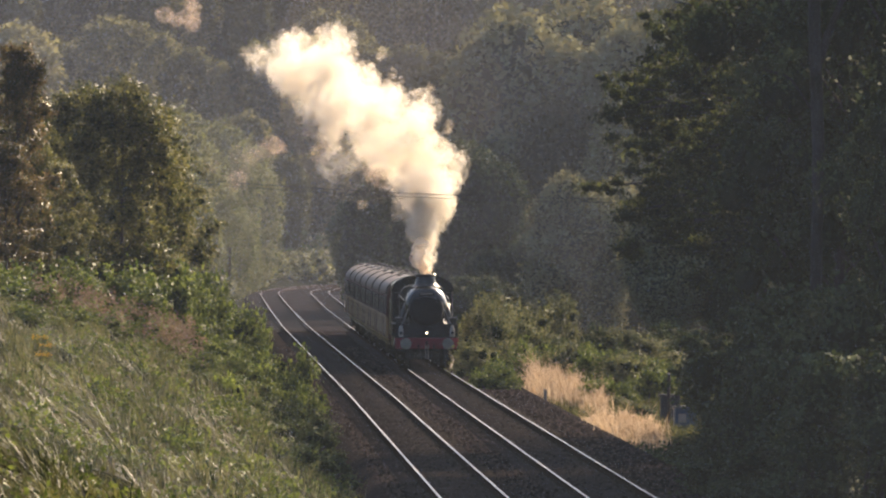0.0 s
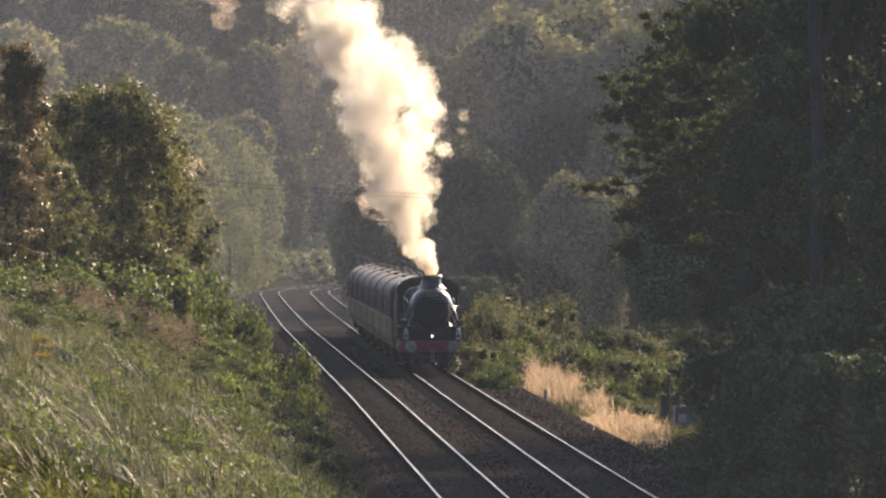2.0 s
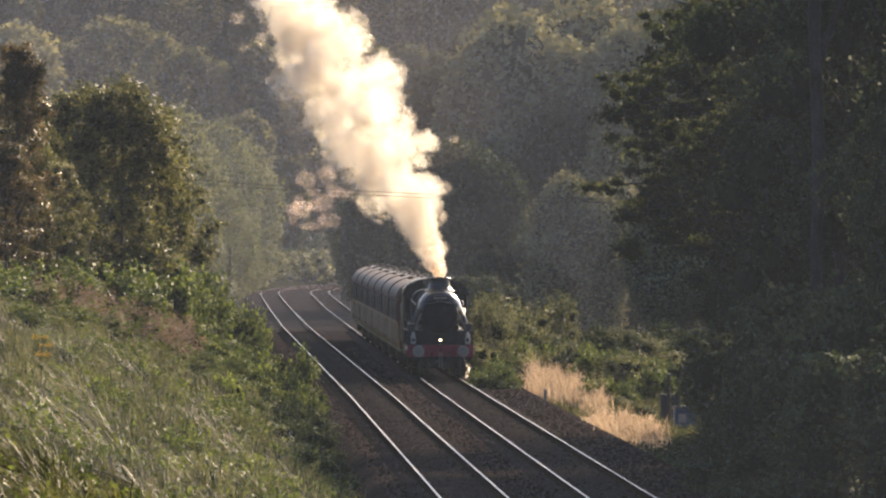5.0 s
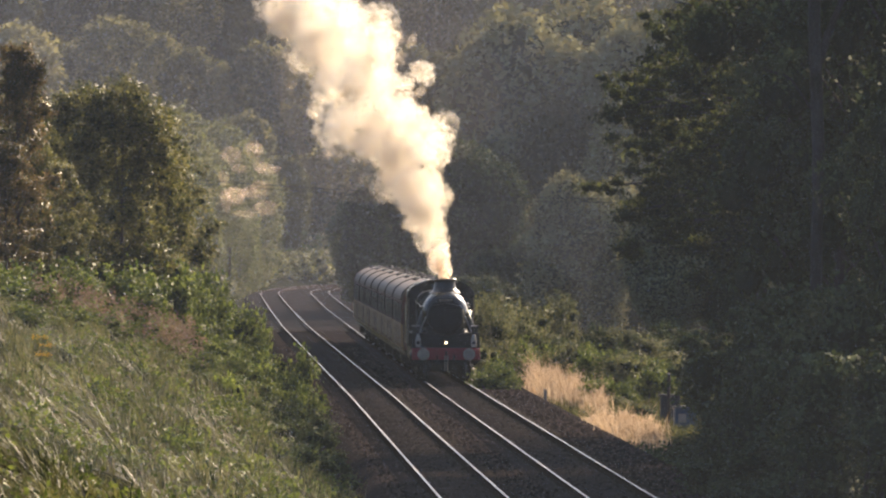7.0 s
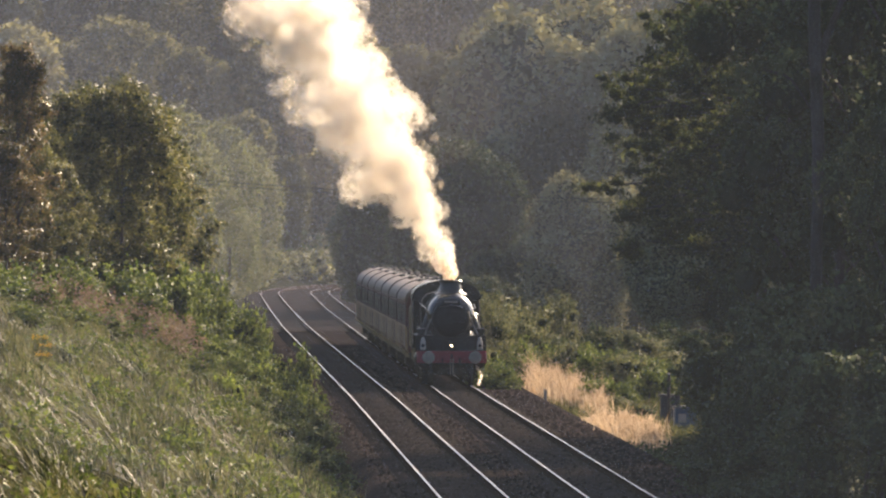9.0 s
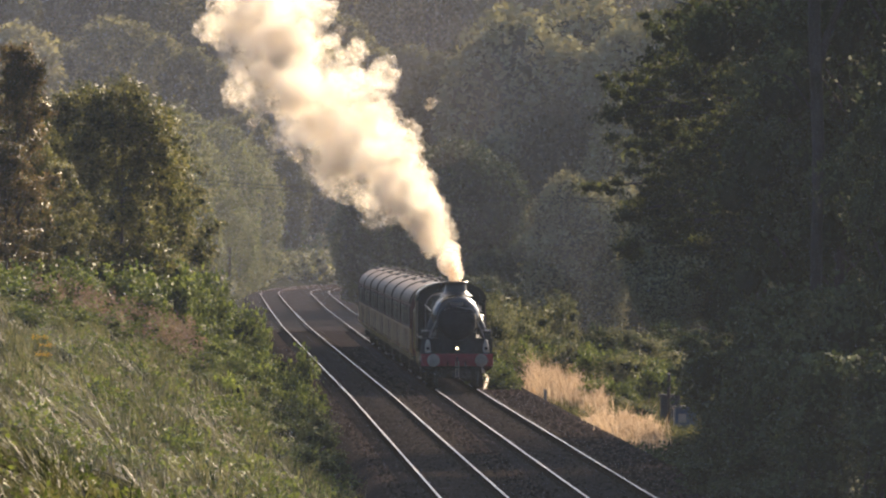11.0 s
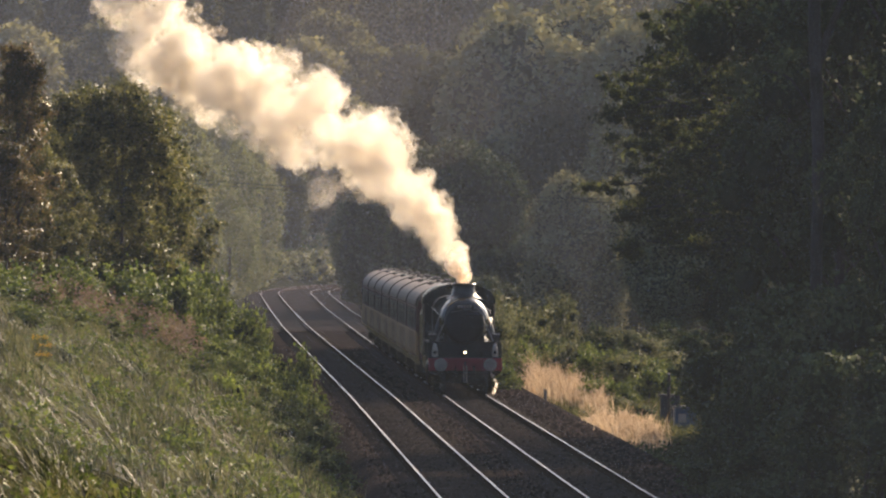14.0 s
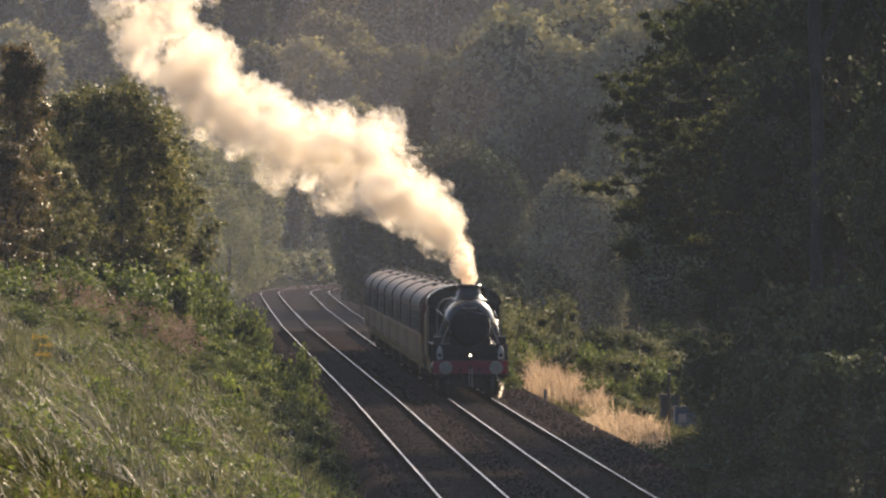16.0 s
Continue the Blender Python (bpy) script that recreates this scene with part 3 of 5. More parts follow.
def at(x, y, turn=0.0, scale=1.0, sink=0.05):
    return pose(x, y, float(land(x, y)) - sink, 0, 0, turn) @ Matrix.Scale(scale, 4)


# ---------------------------------------------------------------- trackside
def build_cabinet(label, x, y, w, d, h, mat, plate):
    thing = tagged(new("trackside_cabinet"), label, "cabinet", "trackside cabinets")
    part("body", boxed(-w / 2, w / 2, -d / 2, d / 2, 0.0, h, 0.015), mat, thing)
    part("lid", boxed(-w / 2 - 0.05, w / 2 + 0.05, -d / 2 - 0.06, d / 2 + 0.05, h + 0.002, h + 0.07, 0.02), M_CABINET_GREY if plate else mat, thing, "overhanging lid")
    door = part("door", boxed(-w / 2 + 0.04, w / 2 - 0.04, -d / 2 - 0.02, -d / 2 - 0.002, 0.06, h - 0.04, 0.006), mat, thing)
    part("handle", boxed(w / 2 - 0.12, w / 2 - 0.09, -d / 2 - 0.05, -d / 2 - 0.022, h * 0.45, h * 0.6, 0.005), M_STEEL, door)
    if plate:
        part("label_plate", boxed(-w * 0.33, w * 0.02, -d / 2 - 0.028, -d / 2 - 0.022, h * 0.42, h * 0.78), M_WHITE, thing, "pale blank label")
    part("plinth", boxed(-w / 2 + 0.05, w / 2 - 0.05, -d / 2 + 0.05, d / 2 - 0.05, -0.45, -0.002), M_SLEEPER, thing)
    thing.matrix_basis = pose(x, y, -0.48, 0, 0, 3)


def build_post(label, x, y, h, r, name="marker_post"):
    thing = tagged(new(name), label, "post")
    bm = bmesh.new()
    lathe(bm, [(r, -0.4), (r, h), (r * 0.7, h + r * 0.5)], n=10)
    part("shaft", bm, M_BARK if name == "wooden_post" else M_CABINET_GREY, thing)
    part("cap", lathe(bmesh.new(), [(r * 1.3, h + r * 0.5), (r * 1.3, h + r * 0.9), (r * 0.4, h + r * 1.4)], n=10), M_STEEL, thing)
    thing.matrix_basis = pose(x, y, float(land(x, y)))


def build_cables():
    for k, (dz, dy) in enumerate(((0.0, 0.0), (-0.14, 1.2))):
        bm = bmesh.new()
        pts = []
        for i in range(25):
            u = i / 24
            pts.append((-16 + 30 * u, 434 + dy + 8 * u, 8.35 - 1.3 * u + dz - 2.0 * u * (1 - u)))
        tube(bm, pts, 0.012, 5)
        tagged(part("overhead_cable", bm, M_CABLE), "thin black cable slung across the line", "cable", "overhead cables")
    for x, y, top in ((-16, 434.6, 8.5), (14, 442.6, 7.2)):
        thing = tagged(new("cable_pole"), "weathered wooden pole carrying the cables", "pole", "cable poles")
        z = float(land(x, y))
        part("shaft", lathe(bmesh.new(), [(0.13, -0.5), (0.1, top - z + 0.4)], n=10), M_BARK, thing)
        part("crossarm", boxed(-0.06, 0.06, -0.9, 0.9, top - z - 0.2, top - z - 0.08, 0.01), M_BARK, thing)
        thing.matrix_basis = pose(x, y, z)


# ---------------------------------------------------------------- the locomotive
def wheelset(parent, y, r, spokes=0, inner=0.715):
    """One axle with its two wheels; turns about the axle."""
    axle = part("wheelset", lathe(bmesh.new(), [(0.08, -inner), (0.08, inner)], ACROSS, 10), M_BLACK, parent)
    for s in (-1, 1):
        bm = bmesh.new()
        m = Matrix.Translation((s * inner, 0, 0)) @ ACROSS @ Matrix.Diagonal((1, 1, s, 1))
        lathe(bm, [(r + 0.03, -0.03), (r + 0.03, 0.0), (r, 0.012), (r, 0.11), (r - 0.07, 0.11), (r - 0.07, 0.05), (0.16, 0.05), (0.14, 0.13)], m, 28)
        wheel = part("wheel", bm, M_BLACK, axle)
        if spokes:
            bm = bmesh.new()
            for k in range(spokes):
                a = 2 * math.pi * k / spokes
                tube(bm, [m @ Vector((0.1 * math.cos(a), 0.1 * math.sin(a), 0.085)), m @ Vector(((r - 0.06) * math.cos(a), (r - 0.06) * math.sin(a), 0.085))], 0.03, 5)
            spoke = part("spokes", bm, M_BLACK, axle)
    axle.location = (0, y, r)
    return axle, r


def arch(width, side_z, top_z, n=12, power=2.2):
    """Half-round roof outline from left to right."""
    pts = []
    for i in range(n + 1):
        a = math.pi * (1 - i / n)
        c, s = math.cos(a), math.sin(a)
        pts.append((width / 2 * math.copysign(abs(c) ** (2 / power), c), side_z + (top_z - side_z) * abs(s) ** (2 / power)))
    return pts


def build_locomotive():
    loco = tagged(new("steam_locomotive"), "black express steam locomotive with a red buffer beam", "locomotive", "steam train")
    turning = []
    add = lambda name, bm, mat, label="", smooth=False, under=None: part(name, bm, mat, under or loco, label, smooth)
    # frames and front platform
    beam = add("buffer_beam", boxed(-1.3, 1.3, 0.55, 0.6, 0.86, 1.3, 0.012), M_RED, "red painted buffer beam")
    for x in (-1.12, -0.55, 0.55, 1.12):
        add("bolt_plate", boxed(x - 0.05, x + 0.05, 0.53, 0.548, 0.92, 1.24, 0.004), M_RED, under=beam)
    for s in (-1, 1):
        buf = add("buffer", lathe(bmesh.new(), [(0.17, 0.0), (0.17, 0.03), (0.12, 0.05), (0.11, 0.3), (0.16, 0.34), (0.16, 0.53)], Matrix.Translation((s * 0.87, 0.02, 1.07)) @ ALONG, 24), M_BLACK, smooth=False)
        add("buffer_head", lathe(bmesh.new(), [(0.08, -0.02), (0.2, -0.008), (0.232, 0.012), (0.232, 0.04), (0.1, 0.07)], Matrix.Translation((s * 0.87, 0.0, 1.07)) @ ALONG, 28), M_STEEL, "worn steel buffer face", under=buf)
    add("drawhook", tube(bmesh.new(), [(0, 0.55, 1.05), (0, 0.36, 1.05), (0, 0.28, 1.12), (0, 0.34, 1.17)], 0.04), M_BLACK)
    chain = bmesh.new()
    for k in range(4):
        tube(chain, [(-0.05, 0.34, 1.02 - 0.14 * k), (-0.05, 0.34, 0.88 - 0.14 * k), (0.05, 0.34, 0.88 - 0.14 * k), (0.05, 0.34, 1.02 - 0.14 * k)], 0.022, 6)
    add("coupling", chain, M_STEEL, "hanging screw coupling links")
    add("brake_hose", tube(bmesh.new(), [(0.3, 0.55, 1.0), (0.3, 0.44, 1.0), (0.31, 0.4, 0.8), (0.33, 0.42, 0.55)], 0.035), M_BLACK)
    add("brake_hose", tube(bmesh.new(), [(-0.34, 0.55, 1.0), (-0.34, 0.45, 0.98), (-0.35, 0.42, 0.75), (-0.33, 0.44, 0.6)], 0.028), M_BLACK)
    add("front_platform", boxed(-1.28, 1.28, 0.6, 1.9, 1.3, 1.345, 0.008), M_BLACK)
    for s in (-1, 1):
        add("frame_plate", boxed(s * 0.6 - 0.02, s * 0.6 + 0.02, 0.62, 11.8, 0.55, 1.55), M_BLACK)
        add("guard_iron", tube(bmesh.new(), [(s * 0.76, 0.66, 0.86), (s * 0.76, 0.6, 0.5), (s * 0.75, 0.58, 0.12)], 0.03, 6), M_BLACK)
        add("step_plate", boxed(s * 1.1 - 0.16, s * 1.1 + 0.16, 0.7, 0.95, 0.44, 0.47), M_BLACK)
        add("cylinder", lathe(bmesh.new(), [(0.27, 0), (0.33, 0.04), (0.36, 0.1), (0.36, 1.15), (0.3, 1.25)], Matrix.Translation((s * 1.0, 1.75, 0.98)) @ ALONG, 24), M_BLACK, smooth=False)
        add("valve_chest", lathe(bmesh.new(), [(0.18, 0), (0.2, 0.06), (0.2, 1.3), (0.15, 1.4)], Matrix.Translation((s * 0.98, 1.65, 1.46)) @ ALONG, 20), M_BLACK)
        # raised running plate over the cylinders and wheels
        add("running_plate", boxed(s * 0.98 - 0.33, s * 0.98 + 0.33, 1.5, 10.4, 1.82, 1.87, 0.01), M_DOOR)
        add("platform_front", boxed(s * 0.95 - 0.36, s * 0.95 + 0.36, 1.42, 1.5, 1.32, 1.87, 0.01), M_DOOR)
        add("steam_pipe", tube(bmesh.new(), [(s * 0.8, 2.25, 2.7), (s * 0.93, 2.2, 2.3), (s * 1.06, 2.15, 1.86)], 0.12, 12), M_CHIMNEY, smooth=True)
        add("handrail", tube(bmesh.new(), [(s * 0.92, 1.7, 2.85), (s * 0.97, 4.5, 2.95), (s * 1.0, 9.9, 3.02)], 0.013, 6), M_BRIGHT, "bright boiler handrail")
        # Bright rod added to imitate the lit edge of the steam pipe.
        add("front_handrail", tube(bmesh.new(), [(s * 0.74, 1.32, 2.5), (s * 0.88, 1.36, 2.18), (s * 1.0, 1.4, 1.88)], 0.026, 6), M_BRIGHT)
        add("lubricator", boxed(s * 1.05 - 0.14, s * 1.05 + 0.14, 4.2, 4.6, 1.872, 2.16, 0.02), M_BLACK)
        # Bright strip and its box, added to match a pale line here.
        add("sandbox_lid", boxed(s * 1.12 - 0.15, s * 1.12 + 0.15, 1.56, 1.9, 2.12, 2.15, 0.006), M_BRIGHT, "thin bright strip on a small box")
        add("sandbox", boxed(s * 1.12 - 0.13, s * 1.12 + 0.13, 1.58, 1.88, 1.872, 2.118, 0.01), M_BLACK)
        add("splasher", lathe(bmesh.new(), [(0.98, 0), (0.98, 0.3)], Matrix.Translation((s * 0.9 - 0.15, 5.2, 0.98)) @ ACROSS, 28), M_BLACK)
        add("connecting_rod", boxed(s * 1.02 - 0.03, s * 1.02 + 0.03, 3.0, 7.4, 0.9, 1.02, 0.01), M_STEEL, "dull steel side rod")
        lamp = add("marker_lamp", boxed(s * 1.06 - 0.1, s * 1.06 + 0.1, 0.66, 0.86, 1.35, 1.64, 0.03), M_WHITE, "white oil lamp")
        add("lamp_top", lathe(bmesh.new(), [(0.1, 1.641), (0.06, 1.76), (0.07, 1.78), (0.03, 1.82)], Matrix.Translation((s * 1.06, 0.76, 0)), 12), M_WHITE, under=lamp)
        add("lamp_lens", lathe(bmesh.new(), [(0.065, 0), (0.05, -0.02)], Matrix.Translation((s * 1.06, 0.655, 1.5)) @ ALONG, 14), M_GLASS, under=lamp)
    head = add("headlamp", boxed(-0.13, 0.13, 0.62, 0.86, 1.35, 1.66, 0.03), M_BLACK, "black electric headlamp, lit")
    add("bulb", lathe(bmesh.new(), [(0.016, -0.05), (0.034, -0.03), (0.04, 0.0)], Matrix.Translation((0, 0.62, 1.5)) @ ALONG, 20), M_GLOW, "glowing headlamp glass", under=head)
    # smokebox, door and chimney
    zc = 2.6
    sb = add("smokebox", lathe(bmesh.new(), [(0.6, 0), (0.64, 0.02), (0.74, 0.12), (0.83, 0.28), (0.875, 0.46), (0.875, 1.75), (0.86, 1.78)], Matrix.Translation((0, 1.3, zc)) @ ALONG, 48), M_SMOKEBOX, smooth=True)
    door = add("smokebox_door", lathe(bmesh.new(), [(0.06, -0.2), (0.3, -0.175), (0.5, -0.11), (0.68, -0.03), (0.72, 0.06)], Matrix.Translation((0, 1.29, zc - 0.1)) @ ALONG, 40), M_DOOR, "domed black smokebox door", smooth=True)
    add("door_handle", tube(bmesh.new(), [(0, 1.0, zc + 0.02), (0.03, 0.98, zc - 0.32)], 0.018, 6), M_DOOR, under=door)
    add("door_handle", tube(bmesh.new(), [(0, 1.03, zc), (-0.2, 1.02, zc - 0.2)], 0.018, 6), M_DOOR, under=door)
    for dz in (0.22, -0.22):
        add("hinge_strap", tube(bmesh.new(), [(-0.05, 1.1, zc + dz), (0.35, 1.14, zc + dz), (0.66, 1.26, zc + dz)], 0.028, 6), M_DOOR, under=door)
    add("door_rail", tube(bmesh.new(), [(-0.45, 1.12, zc + 0.32), (0, 1.06, zc + 0.42), (0.45, 1.12, zc + 0.32)], 0.014, 6), M_BRIGHT, under=door)
    plate = add("number_plate", boxed(-0.3, 0.3, 1.08, 1.1, zc + 0.45, zc + 0.6, 0.008), M_BLACK, "small plate with a row of pale bars", under=door)
    bars = bmesh.new()
    for k in range(5):
        box(bars, -0.25 + 0.105 * k, -0.175 + 0.105 * k, 1.072, 1.0795, zc + 0.48, zc + 0.57)
    add("plate_bars", bars, M_STEEL, under=door)
    add("saddle", prism(bmesh.new(), [(-0.62, 1.345), (0.62, 1.345), (0.72, 2.1), (-0.72, 2.1)], 1.35, 3.0), M_DOOR)
    chim = add("chimney", lathe(bmesh.new(), [(0.62, 0.0), (0.5, 0.07), (0.42, 0.16), (0.385, 0.3), (0.375, 0.42), (0.42, 0.46), (0.43, 0.51), (0.4, 0.54), (0.3, 0.54), (0.3, 0.2)], Matrix.Translation((0, 2.2, zc + 0.8)), 36), M_CHIMNEY, "short flared black chimney")
    # boiler, firebox, cab
    add("boiler", lathe(bmesh.new(), [(0.84, 0), (0.87, 0.05), (0.93, 4.2), (0.93, 4.25)], Matrix.Translation((0, 3.08, 2.63)) @ ALONG, 48), M_BLACK)
    for y in (3.9, 5.0, 6.1):
        add("boiler_band", lathe(bmesh.new(), [(0.9, 0), (0.945, 0.005), (0.945, 0.055), (0.9, 0.06)], Matrix.Translation((0, y, 2.63)) @ ALONG, 48), M_BLACK)
    add("dome", lathe(bmesh.new(), [(0.5, 0), (0.4, 0.1), (0.36, 0.25), (0.28, 0.36), (0.1, 0.41)], Matrix.Translation((0, 5.4, 3.42)), 28), M_BLACK, smooth=True)
    add("top_feed", lathe(bmesh.new(), [(0.34, 0), (0.3, 0.12), (0.15, 0.2)], Matrix.Translation((0, 4.2, 3.46)), 20), M_BLACK, smooth=True)
    add("firebox", prism(bmesh.new(), [(-0.98, 1.9), (0.98, 1.9), (1.0, 2.9), (0.93, 3.2), (0.75, 3.38), (0.4, 3.46), (-0.4, 3.46), (-0.75, 3.38), (-0.93, 3.2), (-1.0, 2.9)], 7.33, 10.1), M_DOOR)
    for x in (-0.12, 0.12):
        add("safety_valve", lathe(bmesh.new(), [(0.07, 0), (0.07, 0.16), (0.04, 0.2)], Matrix.Translation((x, 7.8, 3.462)), 10), M_BRIGHT)
    add("whistle", lathe(bmesh.new(), [(0.04, 0), (0.06, 0.1), (0.06, 0.22), (0.02, 0.25)], Matrix.Translation((0.92, 9.9, 2.9)), 10), M_BRIGHT, "bright brass whistle")
    add("injector_cover", lathe(bmesh.new(), [(0.08, 0), (0.1, 0.06), (0.03, 0.12)], Matrix.Translation((0.97, 3.4, 2.62)) @ ALONG, 10), M_BRIGHT)
    cab = add("cab", boxed(-1.28, 1.28, 10.1, 10.15, 1.3, 3.2), M_BLACK)
    for s in (-1, 1):
        add("cab_side", boxed(s * 1.28 - 0.02, s * 1.28 + 0.02, 10.152, 12.2, 1.25, 3.2), M_BLACK, under=cab)
        add("cab_spectacle", boxed(s * 1.1 - 0.12, s * 1.1 + 0.12, 10.07, 10.098, 2.5, 3.12, 0.03), M_GLASS, under=cab)
        add("cab_beading", tube(bmesh.new(), [(s * 1.27, 10.08, 1.4), (s * 1.27, 10.08, 3.18)], 0.014, 5), M_STEEL, under=cab)
    roof = arch(2.66, 3.2, 3.88)
    add("cab_roof", prism(bmesh.new(), roof + [(x * 0.96, z - 0.07) for x, z in roof[::-1]], 9.95, 12.5), M_BLACK)
    add("cab_front_sheet", prism(bmesh.new(), arch(2.54, 3.2, 3.8), 10.1, 10.14), M_BLACK, under=cab)
    for y, r in ((1.35, 0.49), (3.4, 0.49)):
        turning.append(wheelset(loco, y, r, 10))
    for y in (5.2, 7.4, 9.6):
        turning.append(wheelset(loco, y, 1.02, 18))
    leak = bmesh.new()
    rl = random.Random(6)
    for k in range(26):
        q = k / 25
        bmesh.ops.create_icosphere(leak, subdivisions=2, radius=rl.uniform(0.02, 0.05) * (1.4 - q), matrix=Matrix.Translation((1.0 + 0.12 * math.sin(5 * q) + rl.uniform(-0.05, 0.05), 1.6 + rl.uniform(-0.3, 0.3), 0.06 + 0.95 * q)) @ Matrix.Diagonal((1, 1, rl.uniform(1, 2.2), 1)))
    jet = bmesh.new()
    for k in range(13):
        q = (k / 12) ** 1.1
        bmesh.ops.create_icosphere(jet, subdivisions=3, radius=(0.2 + 0.16 * q) * rl.uniform(0.85, 1.15), matrix=Matrix.Translation((-0.3 * q * q + rl.uniform(-0.16, 0.16) * q, 2.2 + rl.uniform(-0.3, 0.3) * q, 3.8 + 1.1 * q)) @ Matrix.Diagonal((1, 1, 1.4, 1)))
    for v in jet.verts:
        v.co += 0.1 * noise.noise_vector(v.co * 3.0)
    add("steam_jet", jet, M_STEAM, "narrow white jet of exhaust steam", smooth=True)
    add("steam_leak", leak, M_STEAM, "thin white steam escaping at the cylinder")
    add("bogie_frame", boxed(-0.55, 0.55, 0.95, 3.85, 0.4, 0.7, 0.03), M_BLACK)
    return loco, turning


def build_tender():
    t = tagged(new("tender"), "black six-wheeled tender heaped with coal", "tender", "steam train")
    turning = []
    part("tank", boxed(-1.25, 1.25, 0.35, 6.7, 1.3, 2.75, 0.03), M_BLACK, t)
    part("coal_sides", prism(bmesh.new(), [(-1.25, 2.752), (1.25, 2.752), (1.05, 3.3), (-1.05, 3.3)], 0.5, 5.4), M_BLACK, t)
    rng = random.Random(3)
    bm = bmesh.new()
    for _ in range(90):
        bmesh.ops.create_icosphere(bm, subdivisions=1, radius=rng.uniform(0.12, 0.25), matrix=Matrix.Translation((rng.uniform(-0.85, 0.85), rng.uniform(0.7, 4.8), rng.uniform(3.25, 3.5))))
    part("coal", bm, M_COAL, t, "heap of black coal")
    part("frame", boxed(-1.15, 1.15, 0.0, 6.9, 0.75, 1.25, 0.02), M_BLACK, t)
    for s in (-1, 1):
        # On the tender the bright rod is a handrail proper.
        part("front_handrail", tube(bmesh.new(), [(s * 1.27, 0.3, 1.3), (s * 1.27, 0.3, 2.9)], 0.02, 6), M_BRIGHT, t)
        part("buffer", lathe(bmesh.new(), [(0.14, 0), (0.12, 0.3), (0.22, 0.34), (0.22, 0.38)], Matrix.Translation((s * 0.87, 6.9, 1.07)) @ ALONG, 20), M_STEEL, t)
    for y in (1.0, 3.2, 5.4):
        turning.append(wheelset(t, y, 0.64, 10))
    return t, turning


def build_coach():
    c = tagged(new("passenger_coach"), "maroon and cream corridor coach with a grey arched roof", "railway coach", "steam train")
    L, W = 19.4, 2.72
    turning = []
    part("floor", boxed(-W / 2 + 0.04, W / 2 - 0.04, 0.02, L - 0.02, 1.0, 1.12), M_BLACK, c)
    for s in (-1, 1):
        lower = part("lower_side", prism(bmesh.new(), [(s * (W / 2 - 0.07), 1.0), (s * (W / 2), 1.25), (s * (W / 2), 2.02), (s * (W / 2 - 0.06), 2.02), (s * (W / 2 - 0.12), 1.0)], 0.0, L), M_CREAM, c, "cream lower panel")
        upper = part("upper_side", prism(bmesh.new(), [(s * (W / 2), 2.022), (s * (W / 2 - 0.04), 3.0), (s * (W / 2 - 0.1), 3.0), (s * (W / 2 - 0.06), 2.022)], 0.0, L), M_MAROON, c, "dark maroon window band")
        part("waist_line", boxed(s * W / 2 - 0.012, s * W / 2 + 0.012, 0.0, L, 1.99, 2.05), M_CREAM, c)
        part("gutter", boxed(s * (W / 2 - 0.04) - 0.03, s * (W / 2 - 0.04) + 0.03, 0.0, L, 2.96, 3.02), M_BLACK, c)
        part("solebar", boxed(s * 1.15 - 0.05, s * 1.15 + 0.05, 0.1, L - 0.1, 0.78, 0.998), M_BLACK, c)
        for k in range(9):
            y = 1.75 + 1.98 * k
            w = part("window", boxed(s * (W / 2 - 0.018) - 0.022, s * (W / 2 - 0.018) + 0.022, y - 0.62, y + 0.62, 2.14, 2.84, 0.02), M_GLASS, c)
            part("window_frame", boxed(s * (W / 2 - 0.018) - 0.026, s * (W / 2 - 0.018) + 0.026, y - 0.62, y + 0.62, 2.6, 2.63), M_STEEL, w)
        for k in range(9):
            part("panel_strip", boxed(s * W / 2 - 0.01, s * W / 2 + 0.014, 0.66 + 1.98 * k, 0.98 + 1.98 * k, 1.12, 1.985), M_MAROON, c)
        for y in (0.45, 5.2, 9.7, 14.2, L - 0.45):
            d = part("door", boxed(s * W / 2 - 0.015, s * W / 2 + 0.018, y - 0.33, y + 0.33, 1.1, 2.015, 0.008), M_CREAM, c)
            part("handle", boxed(s * (W / 2 + 0.03) - 0.012, s * (W / 2 + 0.03) + 0.012, y + 0.2, y + 0.3, 1.7, 1.74), M_BRIGHT, d)
            part("door_gap", boxed(s * W / 2 - 0.01, s * W / 2 + 0.04, y + 0.34, y + 0.38, 1.1, 2.9), M_BLACK, c)
    roof = arch(W, 3.0, 3.78, 16, 2.1)
    part("roof", prism(bmesh.new(), roof + [(x * 0.95, z - 0.06) for x, z in roof[::-1]], -0.03, L + 0.03), M_ROOF, c, "grey arched roof")
    rib = arch(W + 0.06, 3.0, 3.815, 16, 2.1)
    # Black end ribs added to imitate the dark gaps between coach roofs.
    for y in (0.2, L - 0.2):
        part("roof_rib", prism(bmesh.new(), rib + [(x * 0.94, z - 0.08) for x, z in rib[::-1]], y - 0.04, y + 0.04), M_ROOF if 1 < y < L - 1 else M_BLACK, c)
    vary = random.Random(4)
    for k in range(11):
        y, x = 1.2 + 1.6 * k + vary.uniform(-0.5, 0.5), vary.choice((0.3, -0.05, -0.5, -0.62)) + vary.uniform(-0.08, 0.08)
        part("roof_ventilator", lathe(bmesh.new(), [(0.1, -0.06), (0.1, 0.08), (0.17, 0.1), (0.17, 0.17), (0.04, 0.21)], Matrix.Translation((x, y, 3.74 - 0.2 * x * x)) @ Matrix.Scale(vary.uniform(0.4, 0.8), 4), 12), M_DOOR, c)
